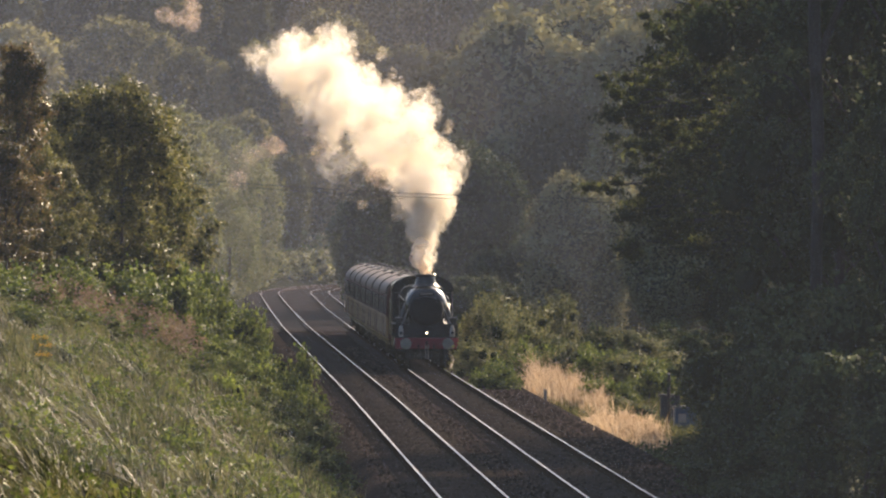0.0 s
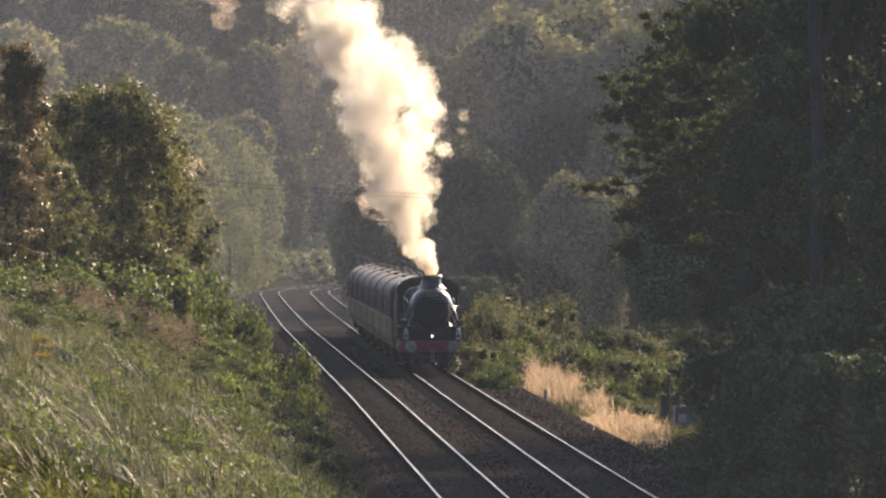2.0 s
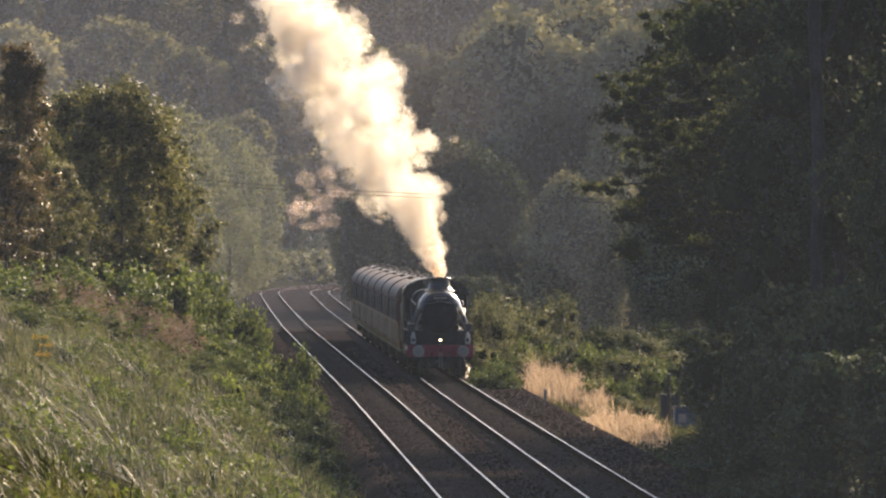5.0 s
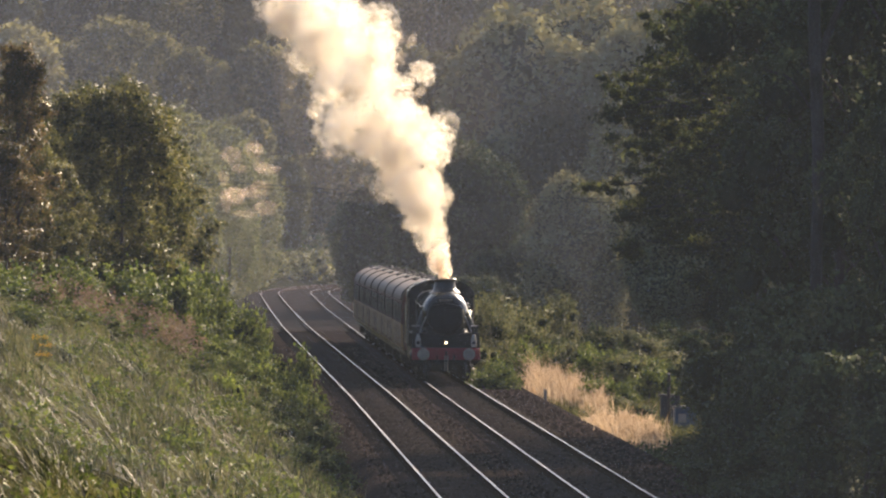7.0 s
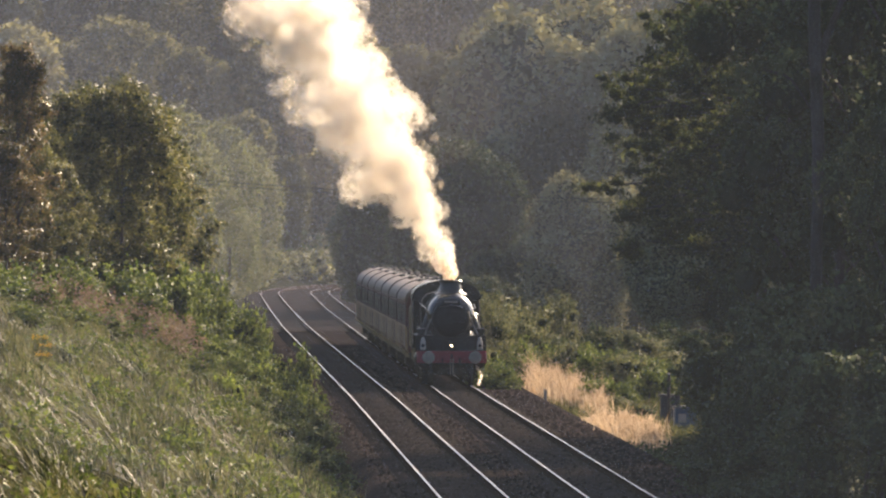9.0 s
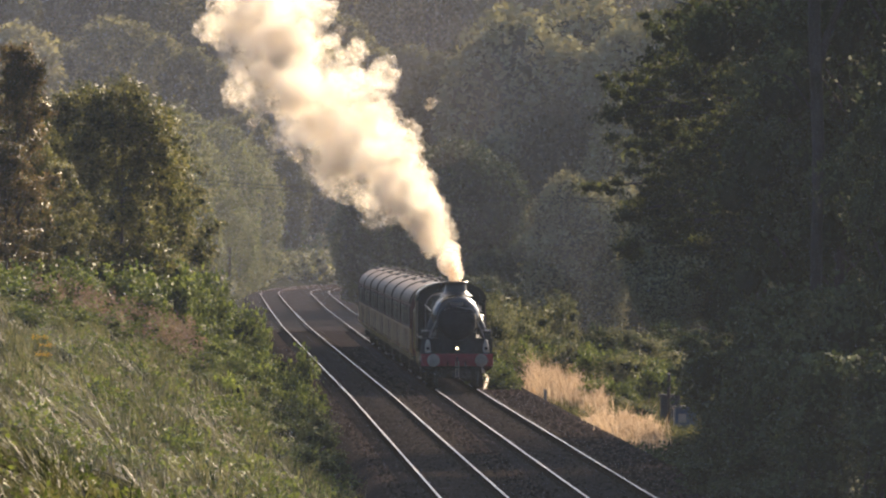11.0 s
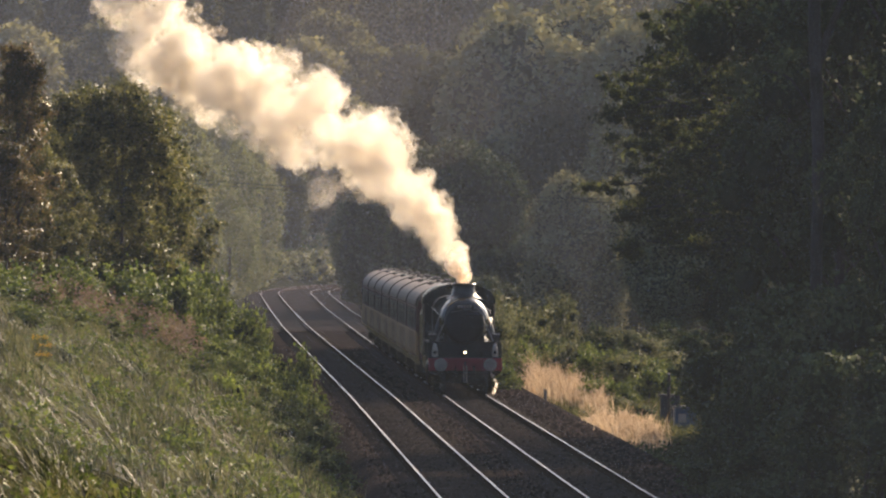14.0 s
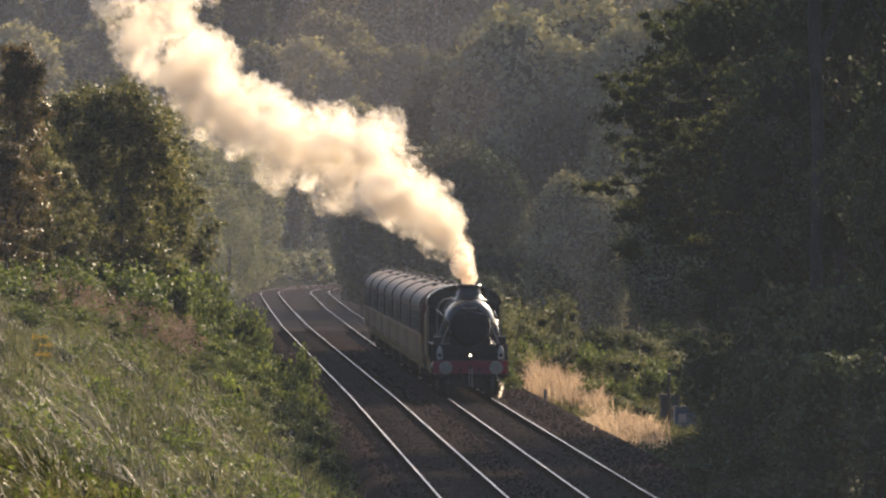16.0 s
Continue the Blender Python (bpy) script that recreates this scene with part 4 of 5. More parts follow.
    part("roof_pipe", tube(bmesh.new(), [(-0.3, 0.1, 3.77), (-0.3, L * 0.5, 3.785), (-0.3, L - 0.1, 3.77)], 0.025, 6), M_BLACK, c)
    for y0, y1 in ((0.0, 0.05), (L - 0.05, L)):
        part("end_wall", prism(bmesh.new(), [(-W / 2 + 0.08, 1.0), (W / 2 - 0.08, 1.0), (W / 2 - 0.1, 2.98)] + [(x * 0.94, z - 0.02) for x, z in arch(W, 3.0, 3.72, 12, 2.1)[::-1]] + [(-W / 2 + 0.1, 2.98)], y0, y1), M_MAROON, c)
    for y0, y1 in ((-0.38, -0.04), (L + 0.04, L + 0.38)):
        part("gangway", prism(bmesh.new(), [(-0.5, 1.05), (0.5, 1.05), (0.5, 3.1), (0.35, 3.25), (-0.35, 3.25), (-0.5, 3.1)], y0, y1), M_BLACK, c)
    for y in (3.0, L - 3.0):
        bm = boxed(-0.95, -0.83, y - 1.7, y + 1.7, 0.5, 0.75, 0.02)
        box(bm, 0.83, 0.95, y - 1.7, y + 1.7, 0.5, 0.75, 0.02)
        box(bm, -0.95, 0.95, y - 0.25, y + 0.25, 0.5, 0.77)
        part("bogie", bm, M_BLACK, c)
        for dy in (-1.3, 1.3):
            turning.append(wheelset(c, y + dy, 0.46))
    part("battery_box", boxed(-1.2, -0.7, 8.6, 10.6, 0.4, 0.78, 0.02), M_BLACK, c)
    return c, turning


# ---------------------------------------------------------------- planting
def bearing(px, y):
    """x at the distance y on the bearing px, where 784 is straight ahead."""
    return (px - 784) * y / 20000


def height_at(py, y):
    return 6.17 - (py - 390) * y / 20000


PROTOS = {}


def plant(kind, px, y, top, width=None, turn=None, dx=0.0):
    """Set a plant of this kind on the ground so that it reaches the given height and width."""
    make, base_h, base_w = KINDS[kind]
    x = bearing(px, y) + dx
    ground = float(land(x, y)) - 0.1
    h = max(height_at(top, y) - ground, 0.3)
    if kind == "bush_dark" and h > 2.7:
        kind = "thicket"
        make, base_h, base_w = KINDS[kind]
    rng = random.Random(int(px * 7 + y * 13 + top))
    w = width * y / 20000 if width else base_w * h / base_h
    turn = 0 if kind in ("overhang", "bare_tree") else rng.uniform(0, 360) if turn is None else turn
    m = pose(x, y, ground, 0, 0, turn) @ Matrix.Diagonal((w / base_w, w / base_w, h / base_h, 1))
    if kind not in PROTOS:
        PROTOS[kind] = make()
        PROTOS[kind].matrix_basis = m
        return PROTOS[kind]
    src = PROTOS[kind]
    keep = src.scale.copy()
    src.scale = (1, 1, 1)
    ob = copy_thing(src, m)
    src.scale = keep
    return ob


KINDS = {
    "near_a": (lambda: tree("tree", "leafy green tree on the cutting bank", 11, 7.0, 2.0, 0.06, 150, 30000, 0.064, M_LEAF, 0.08, group="bank trees"), 7.0, 4.0),
    "near_b": (lambda: tree("tree", "browning hawthorn-like tree on the cutting bank", 12, 7.0, 1.5, 0.1, 110, 23000, 0.06, M_LEAF_WARM, 0.08, group="bank trees"), 7.0, 3.0),
    "bush_green": (lambda: bush("bush", "bright green bramble bush on the bank", 21, 2.4, 2.4, 1.6, 4600, 0.062, M_LEAF_BRIGHT, "lineside bushes"), 1.6, 2.4),
    "bush_green_b": (lambda: bush("bush", "loose green bush on the bank", 22, 2.4, 2.4, 1.6, 4200, 0.066, M_LEAF_BRIGHT, "lineside bushes"), 1.6, 2.4),
    "bush_lime": (lambda: bush("bush", "small yellow-green sapling at the edge of the grass", 28, 2.4, 2.4, 1.6, 2600, 0.11, M_LEAF_LIME, "lineside bushes"), 1.6, 2.4),
    "bush_pale": (lambda: bush("bush", "pale green lineside shrub in the evening sun", 23, 3.0, 3.0, 2.4, 6000, 0.066, M_LEAF_PALE, "lineside bushes"), 2.4, 3.0),
    "bush_pale_b": (lambda: bush("bush", "pale green shrub beside the ballast", 24, 3.0, 3.0, 2.4, 6000, 0.066, M_LEAF_PALE, "lineside bushes"), 2.4, 3.0),
    "bush_dark": (lambda: bush("bush", "dark shaded undergrowth bush", 25, 2.6, 2.6, 2.0, 3200, 0.08, M_LEAF_SHADE, "undergrowth"), 2.0, 2.6),
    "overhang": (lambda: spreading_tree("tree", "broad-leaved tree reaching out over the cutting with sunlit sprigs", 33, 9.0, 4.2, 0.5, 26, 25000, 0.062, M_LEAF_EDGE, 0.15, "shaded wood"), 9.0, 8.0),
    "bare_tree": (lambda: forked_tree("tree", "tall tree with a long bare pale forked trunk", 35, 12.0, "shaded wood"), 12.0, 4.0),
    "thicket": (lambda: bush("thicket", "tall dark thicket in the shaded wood", 27, 3.2, 3.2, 5.0, 6500, 0.1, M_LEAF_SHADE, "undergrowth", "thicket"), 5.0, 3.2),
    "wood_dark": (lambda: tree("tree", "tall dark tree in the wood; copies out of view block the sun", 31, 14.0, 4.2, 0.18, 60, 11000, 0.12, M_LEAF_SHADE, 0.24, group="shaded wood"), 14.0, 8.4),
    "wood_dark_b": (lambda: tree("tree", "dark broad-leaved tree overhanging the cutting", 32, 10.0, 3.4, 0.5, 52, 15000, 0.09, M_LEAF_SHADE, 0.17, group="shaded wood"), 10.0, 6.8),
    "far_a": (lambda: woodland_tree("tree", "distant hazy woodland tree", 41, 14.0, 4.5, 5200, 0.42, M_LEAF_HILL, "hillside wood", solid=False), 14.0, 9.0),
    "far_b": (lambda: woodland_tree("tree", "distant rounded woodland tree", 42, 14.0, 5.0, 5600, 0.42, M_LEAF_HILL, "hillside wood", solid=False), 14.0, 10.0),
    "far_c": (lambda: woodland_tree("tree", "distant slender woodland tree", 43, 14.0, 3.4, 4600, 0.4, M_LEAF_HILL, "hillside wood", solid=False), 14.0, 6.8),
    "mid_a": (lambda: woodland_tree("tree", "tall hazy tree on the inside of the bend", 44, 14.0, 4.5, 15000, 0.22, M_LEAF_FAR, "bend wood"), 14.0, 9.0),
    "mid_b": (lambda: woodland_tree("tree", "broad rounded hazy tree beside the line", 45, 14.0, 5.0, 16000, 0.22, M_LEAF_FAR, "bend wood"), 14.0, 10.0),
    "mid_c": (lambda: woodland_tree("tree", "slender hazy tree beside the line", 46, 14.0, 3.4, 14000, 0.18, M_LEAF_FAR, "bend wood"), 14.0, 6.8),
    # A bend-wood tree whose shade is painted by the dark leaf tone.
    "shade_tree": (lambda: woodland_tree("tree", "tree behind the bend, its shade put into dark leaf colour", 47, 14.0, 4.6, 14000, 0.2, M_LEAF_SHADE, "bend wood"), 14.0, 9.2),
    "hazed_tree": (lambda: woodland_tree("tree", "pale grey-green tree beside the line, haze put into its colour", 48, 14.0, 3.6, 9000, 0.2, M_LEAF_HAZED, "pale trees", 3.0, False), 14.0, 7.2),
    "far_shrub": (lambda: bush("bush", "distant sunlit shrub at the bend of the line", 26, 4.0, 4.0, 3.0, 1500, 0.21, M_LEAF_PALE, "bend shrubs"), 3.0, 4.0),
}


def plant_here(kind, x, y, h, w):
    plant(kind, 784 + x * 20000 / y, y, 390 - (float(land(x, y)) + h - 6.17) * 20000 / y, w * 20000 / y)


def plant_left_bank():
    for kind, px, y, top, w in (
        ("near_a", 215, 335, 128, 270), ("near_b", 35, 318, 72, 150), ("near_a", 95, 350, 165, 240), ("near_a", -60, 350, 110, 260),
        ("near_a", 300, 365, 240, 190), ("near_a", 265, 348, 170, 200), ("near_a", 150, 342, 138, 240), ("near_a", 110, 330, 345, 170), ("near_b", 10, 312, 250, 150), ("near_a", 55, 322, 250, 150), ("near_a", 68, 326, 195, 120), ("near_a", 98, 324, 275, 135),
        ("bush_green", 60, 306, 430, 210), ("bush_green_b", 150, 312, 440, 200), ("bush_green", 255, 322, 430, 190), ("bush_green_b", 310, 335, 420, 150),
        ("bush_green", 20, 296, 470, 180), ("bush_green_b", 200, 304, 500, 180), ("bush_green", 330, 335, 490, 160), ("bush_green_b", 385, 350, 505, 140),
        ("bush_green", 345, 322, 560, 140), ("bush_green_b", 420, 360, 548, 110), ("bush_green", 290, 310, 530, 160), ("bush_green_b", 110, 300, 505, 180),
        ("bush_green_b", 440, 345, 595, 100), ("bush_green", 395, 318, 605, 120), ("bush_green_b", 470, 330, 630, 90), ("bush_green", 430, 300, 655, 120),
        ("bush_dark", 500, 305, 650, 100), ("bush_dark", 540, 290, 690, 90), ("bush_dark", 480, 280, 690, 120), ("bush_dark", 525, 266, 722, 120),
        ("bush_dark", 565, 270, 740, 80), ("bush_dark", 560, 250, 775, 110), ("bush_dark", 525, 240, 780, 110), ("bush_dark", 590, 252, 805, 70),
        ("bush_green", 385, 290, 665, 90), ("bush_green_b", 430, 265, 725, 100), ("bush_green", 480, 240, 800, 90), ("bush_green_b", 350, 300, 640, 100), ("bush_green_b", 505, 322, 600, 110), ("bush_green", 535, 302, 645, 100), ("bush_green_b", 300, 330, 480, 150), ("bush_green", 100, 306, 460, 160),
    ):
        plant(kind, px, y, top, w)
    for kind, px, y, top, w in (
        ("bush_green", 15, 268, 520, 170), ("bush_green_b", 85, 281, 530, 160), ("bush_green", 150, 294, 545, 150), ("bush_green_b", 215, 300, 562, 150), ("bush_green", 275, 304, 590, 140),
        ("bush_green_b", 330, 292, 618, 120), ("bush_green", 375, 286, 655, 110), ("bush_green_b", 420, 268, 700, 110), ("bush_green", 455, 254, 742, 105), ("bush_green_b", 490, 244, 785, 100), ("bush_green", 515, 228, 828, 100),
        ("bush_lime", 400, 280, 652, 48), ("bush_green_b", 60, 190, 690, 150), ("bush_green", 20, 150, 790, 230), ("bush_green_b", 130, 160, 810, 200), ("bush_green", 300, 190, 770, 120), ("bush_green_b", 390, 200, 800, 110), ("bush_green", 210, 215, 690, 110), ("bush_green_b", 90, 240, 610, 120)):
        plant(kind, px, y, top, w)
    rng = random.Random(5)
    for y in range(400, 1000, 40):
        for k in range(1):
            edge = 784 + (float(left_x(y)) - 2.9) * 20000 / y
            off = rng.uniform(0, 5.5)
            s = 20000 / y
            tall = rng.uniform(1.0, 1.7) + 0.35 * off
            px = edge - (off + 0.8) * s
            plant("bush_pale" if rng.random() < 0.6 else "bush_green", px, y + rng.uniform(-8, 8), 390 + (6.4 - tall - 0.25 * off) * s, (1.6 + 0.3 * off) * s)
    for px, y, top in ((405, 900, 345), (365, 940, 285), (345, 890, 330), (425, 960, 385), (310, 920, 190), (265, 900, 205), (385, 1000, 215), (430, 1020, 250)):
        plant("hazed_tree", px, y, top)


def plant_right_side():
    # open shrubs beside the line
    for kind, px, y, top, w in (
        ("bush_pale", 840, 500, 512, 110), ("bush_pale_b", 880, 470, 530, 110), ("bush_pale", 920, 480, 545, 100), ("bush_pale_b", 850, 455, 590, 90), ("bush_green", 905, 440, 600, 100),
        ("bush_green_b", 960, 445, 590, 110), ("bush_pale", 1010, 440, 592, 100), ("bush_green", 1060, 430, 588, 100), ("bush_pale_b", 1110, 420, 612, 110), ("bush_green_b", 1150, 405, 640, 90),
        ("bush_green", 1075, 400, 650, 90), ("bush_green_b", 880, 425, 640, 90), ("bush_pale_b", 985, 540, 505, 80), 
        ("bush_pale", 830, 540, 540, 80), ("bush_dark", 1185, 520, 560, 120), ("bush_dark", 1225, 505, 575, 110), ("bush_dark", 1200, 450, 640, 90), ("bush_green_b", 1036, 372, 738, 42), ("bush_green", 1008, 384, 740, 30), ("bush_pale", 1108, 392, 698, 60), ("bush_dark", 1130, 372, 712, 90), ("bush_dark", 1152, 340, 756, 70),
    ):
        plant(kind, px, y, top, w)
    # the shaded wood; trees past px 1800 are unseen, added to block the sun
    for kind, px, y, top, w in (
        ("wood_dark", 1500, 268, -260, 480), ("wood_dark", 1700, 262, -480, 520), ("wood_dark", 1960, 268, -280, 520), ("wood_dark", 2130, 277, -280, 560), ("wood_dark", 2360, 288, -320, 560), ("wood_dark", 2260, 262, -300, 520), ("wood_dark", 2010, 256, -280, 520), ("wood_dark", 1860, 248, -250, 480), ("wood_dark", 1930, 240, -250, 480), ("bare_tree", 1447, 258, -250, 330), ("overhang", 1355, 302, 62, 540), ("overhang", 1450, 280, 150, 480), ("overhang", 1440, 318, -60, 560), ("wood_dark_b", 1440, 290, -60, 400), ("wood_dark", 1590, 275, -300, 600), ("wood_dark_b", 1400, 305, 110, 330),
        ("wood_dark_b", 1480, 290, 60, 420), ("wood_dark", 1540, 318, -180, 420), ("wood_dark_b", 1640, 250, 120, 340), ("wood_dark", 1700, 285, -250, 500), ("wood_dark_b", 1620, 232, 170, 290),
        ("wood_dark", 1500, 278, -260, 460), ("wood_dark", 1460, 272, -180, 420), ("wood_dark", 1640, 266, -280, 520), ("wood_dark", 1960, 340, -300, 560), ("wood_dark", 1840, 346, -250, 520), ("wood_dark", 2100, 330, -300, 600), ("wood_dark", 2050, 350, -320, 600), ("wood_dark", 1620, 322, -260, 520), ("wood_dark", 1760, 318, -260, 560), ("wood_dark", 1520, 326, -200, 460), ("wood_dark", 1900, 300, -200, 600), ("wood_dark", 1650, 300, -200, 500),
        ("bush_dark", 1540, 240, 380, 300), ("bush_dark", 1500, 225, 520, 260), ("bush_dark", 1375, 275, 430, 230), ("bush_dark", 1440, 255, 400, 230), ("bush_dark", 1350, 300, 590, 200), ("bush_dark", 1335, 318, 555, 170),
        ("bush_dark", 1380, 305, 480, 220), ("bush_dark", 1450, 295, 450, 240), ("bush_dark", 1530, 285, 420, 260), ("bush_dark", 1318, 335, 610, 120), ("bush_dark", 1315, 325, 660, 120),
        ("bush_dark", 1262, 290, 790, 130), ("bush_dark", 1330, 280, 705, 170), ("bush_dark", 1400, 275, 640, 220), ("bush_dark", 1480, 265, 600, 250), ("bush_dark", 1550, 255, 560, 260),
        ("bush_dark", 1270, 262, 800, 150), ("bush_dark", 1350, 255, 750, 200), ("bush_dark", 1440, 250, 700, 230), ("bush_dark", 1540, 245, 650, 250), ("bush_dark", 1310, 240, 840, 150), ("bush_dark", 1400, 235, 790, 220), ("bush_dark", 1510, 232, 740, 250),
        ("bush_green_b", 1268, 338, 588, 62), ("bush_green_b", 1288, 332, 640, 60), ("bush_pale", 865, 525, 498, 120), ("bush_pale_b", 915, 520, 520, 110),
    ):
        plant(kind, px, y, top, w)
    # taller wood on the inside of the bend
    for kind, px, y, top in (
        ("mid_b", 840, 760, 95), ("mid_a", 900, 780, 60), ("mid_b", 960, 750, 40), ("mid_a", 1020, 780, 15), ("mid_b", 1080, 760, 25), ("mid_a", 1140, 750, 40), ("mid_b", 1210, 765, 10),
        ("mid_a", 800, 780, 200), ("mid_b", 790, 800, 280), ("mid_c", 870, 754, 240), ("mid_b", 930, 742, 220), ("mid_a", 1000, 742, 180), ("mid_b", 1070, 742, 200), ("mid_a", 1140, 730, 170), ("mid_b", 1300, 742, -30), ("mid_a", 1400, 765, -60), ("mid_b", 1520, 742, -60),
        ("mid_c", 1090, 690, 468), ("hazed_tree", 1120, 684, 478), ("mid_b", 1180, 694, 440), ("hazed_tree", 1235, 688, 400), ("shade_tree", 1290, 650, 380), ("mid_a", 1150, 690, 400), ("mid_b", 1030, 661, 318), ("mid_b", 1120, 672, 330), ("mid_c", 1180, 649, 300), ("shade_tree", 950, 696, 400), ("shade_tree", 870, 696, 430), ("shade_tree", 830, 742, 400),
        ("shade_tree", 700, 800, 275), ("shade_tree", 745, 735, 240), ("shade_tree", 655, 880, 330), ("shade_tree", 800, 700, 225), ("mid_c", 700, 900, 395), ("shade_tree", 690, 860, 430), ("shade_tree", 735, 840, 380), ("shade_tree", 765, 800, 350), ("mid_c", 660, 960, 425), ("mid_c", 700, 1000, 345), ("mid_a", 740, 980, 330), ("mid_b", 670, 1010, 390), ("mid_a", 770, 930, 320), ("mid_c", 655, 1020, 420), ("mid_b", 730, 1040, 360),
    ):
        plant(kind, px, y, top)
    for px in range(800, 1260, 40):
        plant("bush_dark", px, 668 + (px * 7) % 40, 460 + (px * 31) % 70, 100)
    for px in range(960, 1160, 30):
        plant("bush_dark" if px % 60 else "bush_pale_b", px + (px * 11) % 23, 500 + (px * 5) % 50, 560 + (px * 37) % 50, 70 + (px * 13) % 70)
        plant("bush_green_b", px + (px * 17) % 25, 450 + (px * 29) % 40, 600 + (px * 23) % 50, 60 + (px * 7) % 50)


def plant_hillside():
    rng = random.Random(8)
    kinds = ("far_a", "far_b", "far_c")
    for row, y in enumerate(range(1150, 1560, 100)):
        step = 62
        for px in range(-60 + (row % 2) * 31, 1260, step):
            yy = y + rng.uniform(-16, 16)
            x = bearing(px + rng.uniform(-14, 14), yy)
            if x > float(left_x(min(yy, 1260))) - 6 and yy < 1262:
                continue
            s = 20000 / yy
            z = float(land(x, yy))
            plant(kinds[rng.randrange(3)], 784 + x * 20000 / yy, yy, 390 - (z + rng.uniform(9, 15) - 6.17) * s)
    for y in range(880, 1124, 9):
        for k in range(2):
            plant_here("far_shrub", float(left_x(y)) - 3.4 - k * 2.4 - rng.uniform(0, 2.0), y + rng.uniform(-3, 3), rng.uniform(1.3, 2.3) + 0.7 * k, rng.uniform(2.4, 3.8))
    for px, y, top in ((520, 1200, 300), (565, 1215, 285), (605, 1205, 310), (540, 1190, 350), (585, 1188, 360), (640, 1200, 330)):
        plant("shade_tree", px, y, top)
    for k, (px, top) in enumerate(((375, 330), (425, 365), (470, 385), (515, 405), (560, 415), (600, 430), (400, 300), (345, 290), (450, 345))):
        plant("hazed_tree", px, 1165 + 14 * (k % 4), top, 75 + 11 * (k % 3))
    for px in range(320, 700, 24):
        plant("far_shrub", px, 1150 + rng.uniform(-12, 22), 425 + rng.uniform(-20, 22))
        plant("far_shrub", px + 8, 1128 + rng.uniform(-8, 12), 452 + rng.uniform(-14, 14))
    for px in range(330, 660, 16):
        y = 1108 + rng.uniform(-14, 26) - 0.02 * (px - 330)
        x = bearing(px, y)
        if px < 470:
            y -= rng.uniform(20, 70)
        plant("far_shrub", px, y, 448 + rng.uniform(-22, 26) + (18 if px > 560 else 0))


def build_grasses():
    rng = np.random.default_rng(9)
    # undergrowth on the wooded hill
    n = 12000
    y = 1122 + 560 * rng.random(n) ** 1.3
    x = (rng.uniform(-80, 1300, n) - 784) * y / 20000
    ok = (x < left_x(np.minimum(y, 1260)) - 5) | (y > 1262)
    x, y = x[ok], y[ok]
    v, f = leaves(np.stack([x, y, land(x, y) + 3.0 * rng.random(len(x)) ** 1.5], -1), 0.42, rng)
    tagged(quick("undergrowth", v, f, M_LEAF_SHADE), "hazy undergrowth covering the wooded hill", "undergrowth", kind="stuff")
    # short grass on the verge beyond the ballast
    n = 16000
    y = 335 + 330 * rng.random(n) ** 1.4
    x = right_x(y) + rng.uniform(3.3, 8.5, n)
    v, f = blades(rng, x, y, land(x, y) - 0.02, 0.34, 0.02, 0.05, 0.4, 0.6)
    tagged(quick("verge_grass", v, f, M_VERGE), "short olive grass on the verge beside the ballast", "grass", kind="stuff")
    # rough grass of the left bank, in tussocks that lie over
    for name, label, mat, tufts, per, long_, wide, low in (("grass", "long rough green grass lying over on the bank", M_GRASS, 5200, 22, 0.66, 0.019, 0.75), ("bleached_grass", "bleached flattened grass stalks across the bank", M_BLEACHED, 3000, 7, 0.55, 0.016, 0.85)):
        y = 105 + 235 * rng.random(tufts * 3) ** 0.9
        d = 1.9 + 10.5 * rng.random(tufts * 3)
        x = left_x(y) - 0.72 - d
        keep = (swell(x * 1.3, y * 0.45, 0.5) + rng.normal(0, 0.7, len(x))) > (0.3 if mat is M_GRASS else 0.45)
        x, y = x[keep][:tufts], y[keep][:tufts]
        m = len(x)
        way = 2.6 * np.sin(y * 0.11 + 0.8 * x) + 1.7 * np.sin(y * 0.05 - 1.9 * x + 1) + rng.normal(0, 0.8, m)
        lean = -0.5 + 0.6 * np.cos(way)
        size = long_ * rng.uniform(0.6, 1.25, m) * (1 + 0.5 * np.sin(y * 0.33 + 3.1 * x) * np.sin(y * 0.12 - 1.7 * x))
        xx = np.repeat(x, per) + rng.normal(0, 0.1, m * per)
        yy = np.repeat(y, per) + rng.normal(0, 0.25, m * per)
        v, f = blades(rng, xx, yy, land(xx, yy) - 0.03, np.repeat(size, per), wide, np.repeat(lean, per), 0.26, low, 0.42, np.repeat(0.6 * np.sin(way), per))
        tagged(quick(name, v, f, mat), label, "grass", kind="stuff")
    # leafy weeds among the grass
    y = 120 + 200 * rng.random(9000)
    x = left_x(y) - 0.72 - rng.uniform(2.0, 9.0, 9000)
    keep = swell(x * 1.1 + 7, y * 0.35, 0.6) + rng.normal(0, 0.3, 9000) > 0.45
    x, y = x[keep][:1300], y[keep][:1300]
    n = len(x)
    p = np.repeat(np.stack([x, y, land(x, y) + 0.12], -1), 40, 0) + rng.normal(0, 1, (40 * n, 3)) * np.array([0.17, 0.25, 0.13])
    v, f = leaves(p, 0.055, rng)
    tagged(quick("weeds", v, f, M_LEAF_BRIGHT), "leafy green weeds and nettles among the bank grass", "weeds", kind="stuff")
    # seed heads at the top of the slope
    n = 420
    px = np.concatenate([rng.uniform(60, 360, 200), rng.normal(300, 30, 150), rng.normal(168, 30, 70)])
    y = np.concatenate([280 + 35 * rng.random(200) + 0.03 * (px[:200] - 130), rng.normal(303, 4, 150), rng.normal(291, 4, 70)])
    x = (px - 784) * y / 20000
    z = land(x, y)
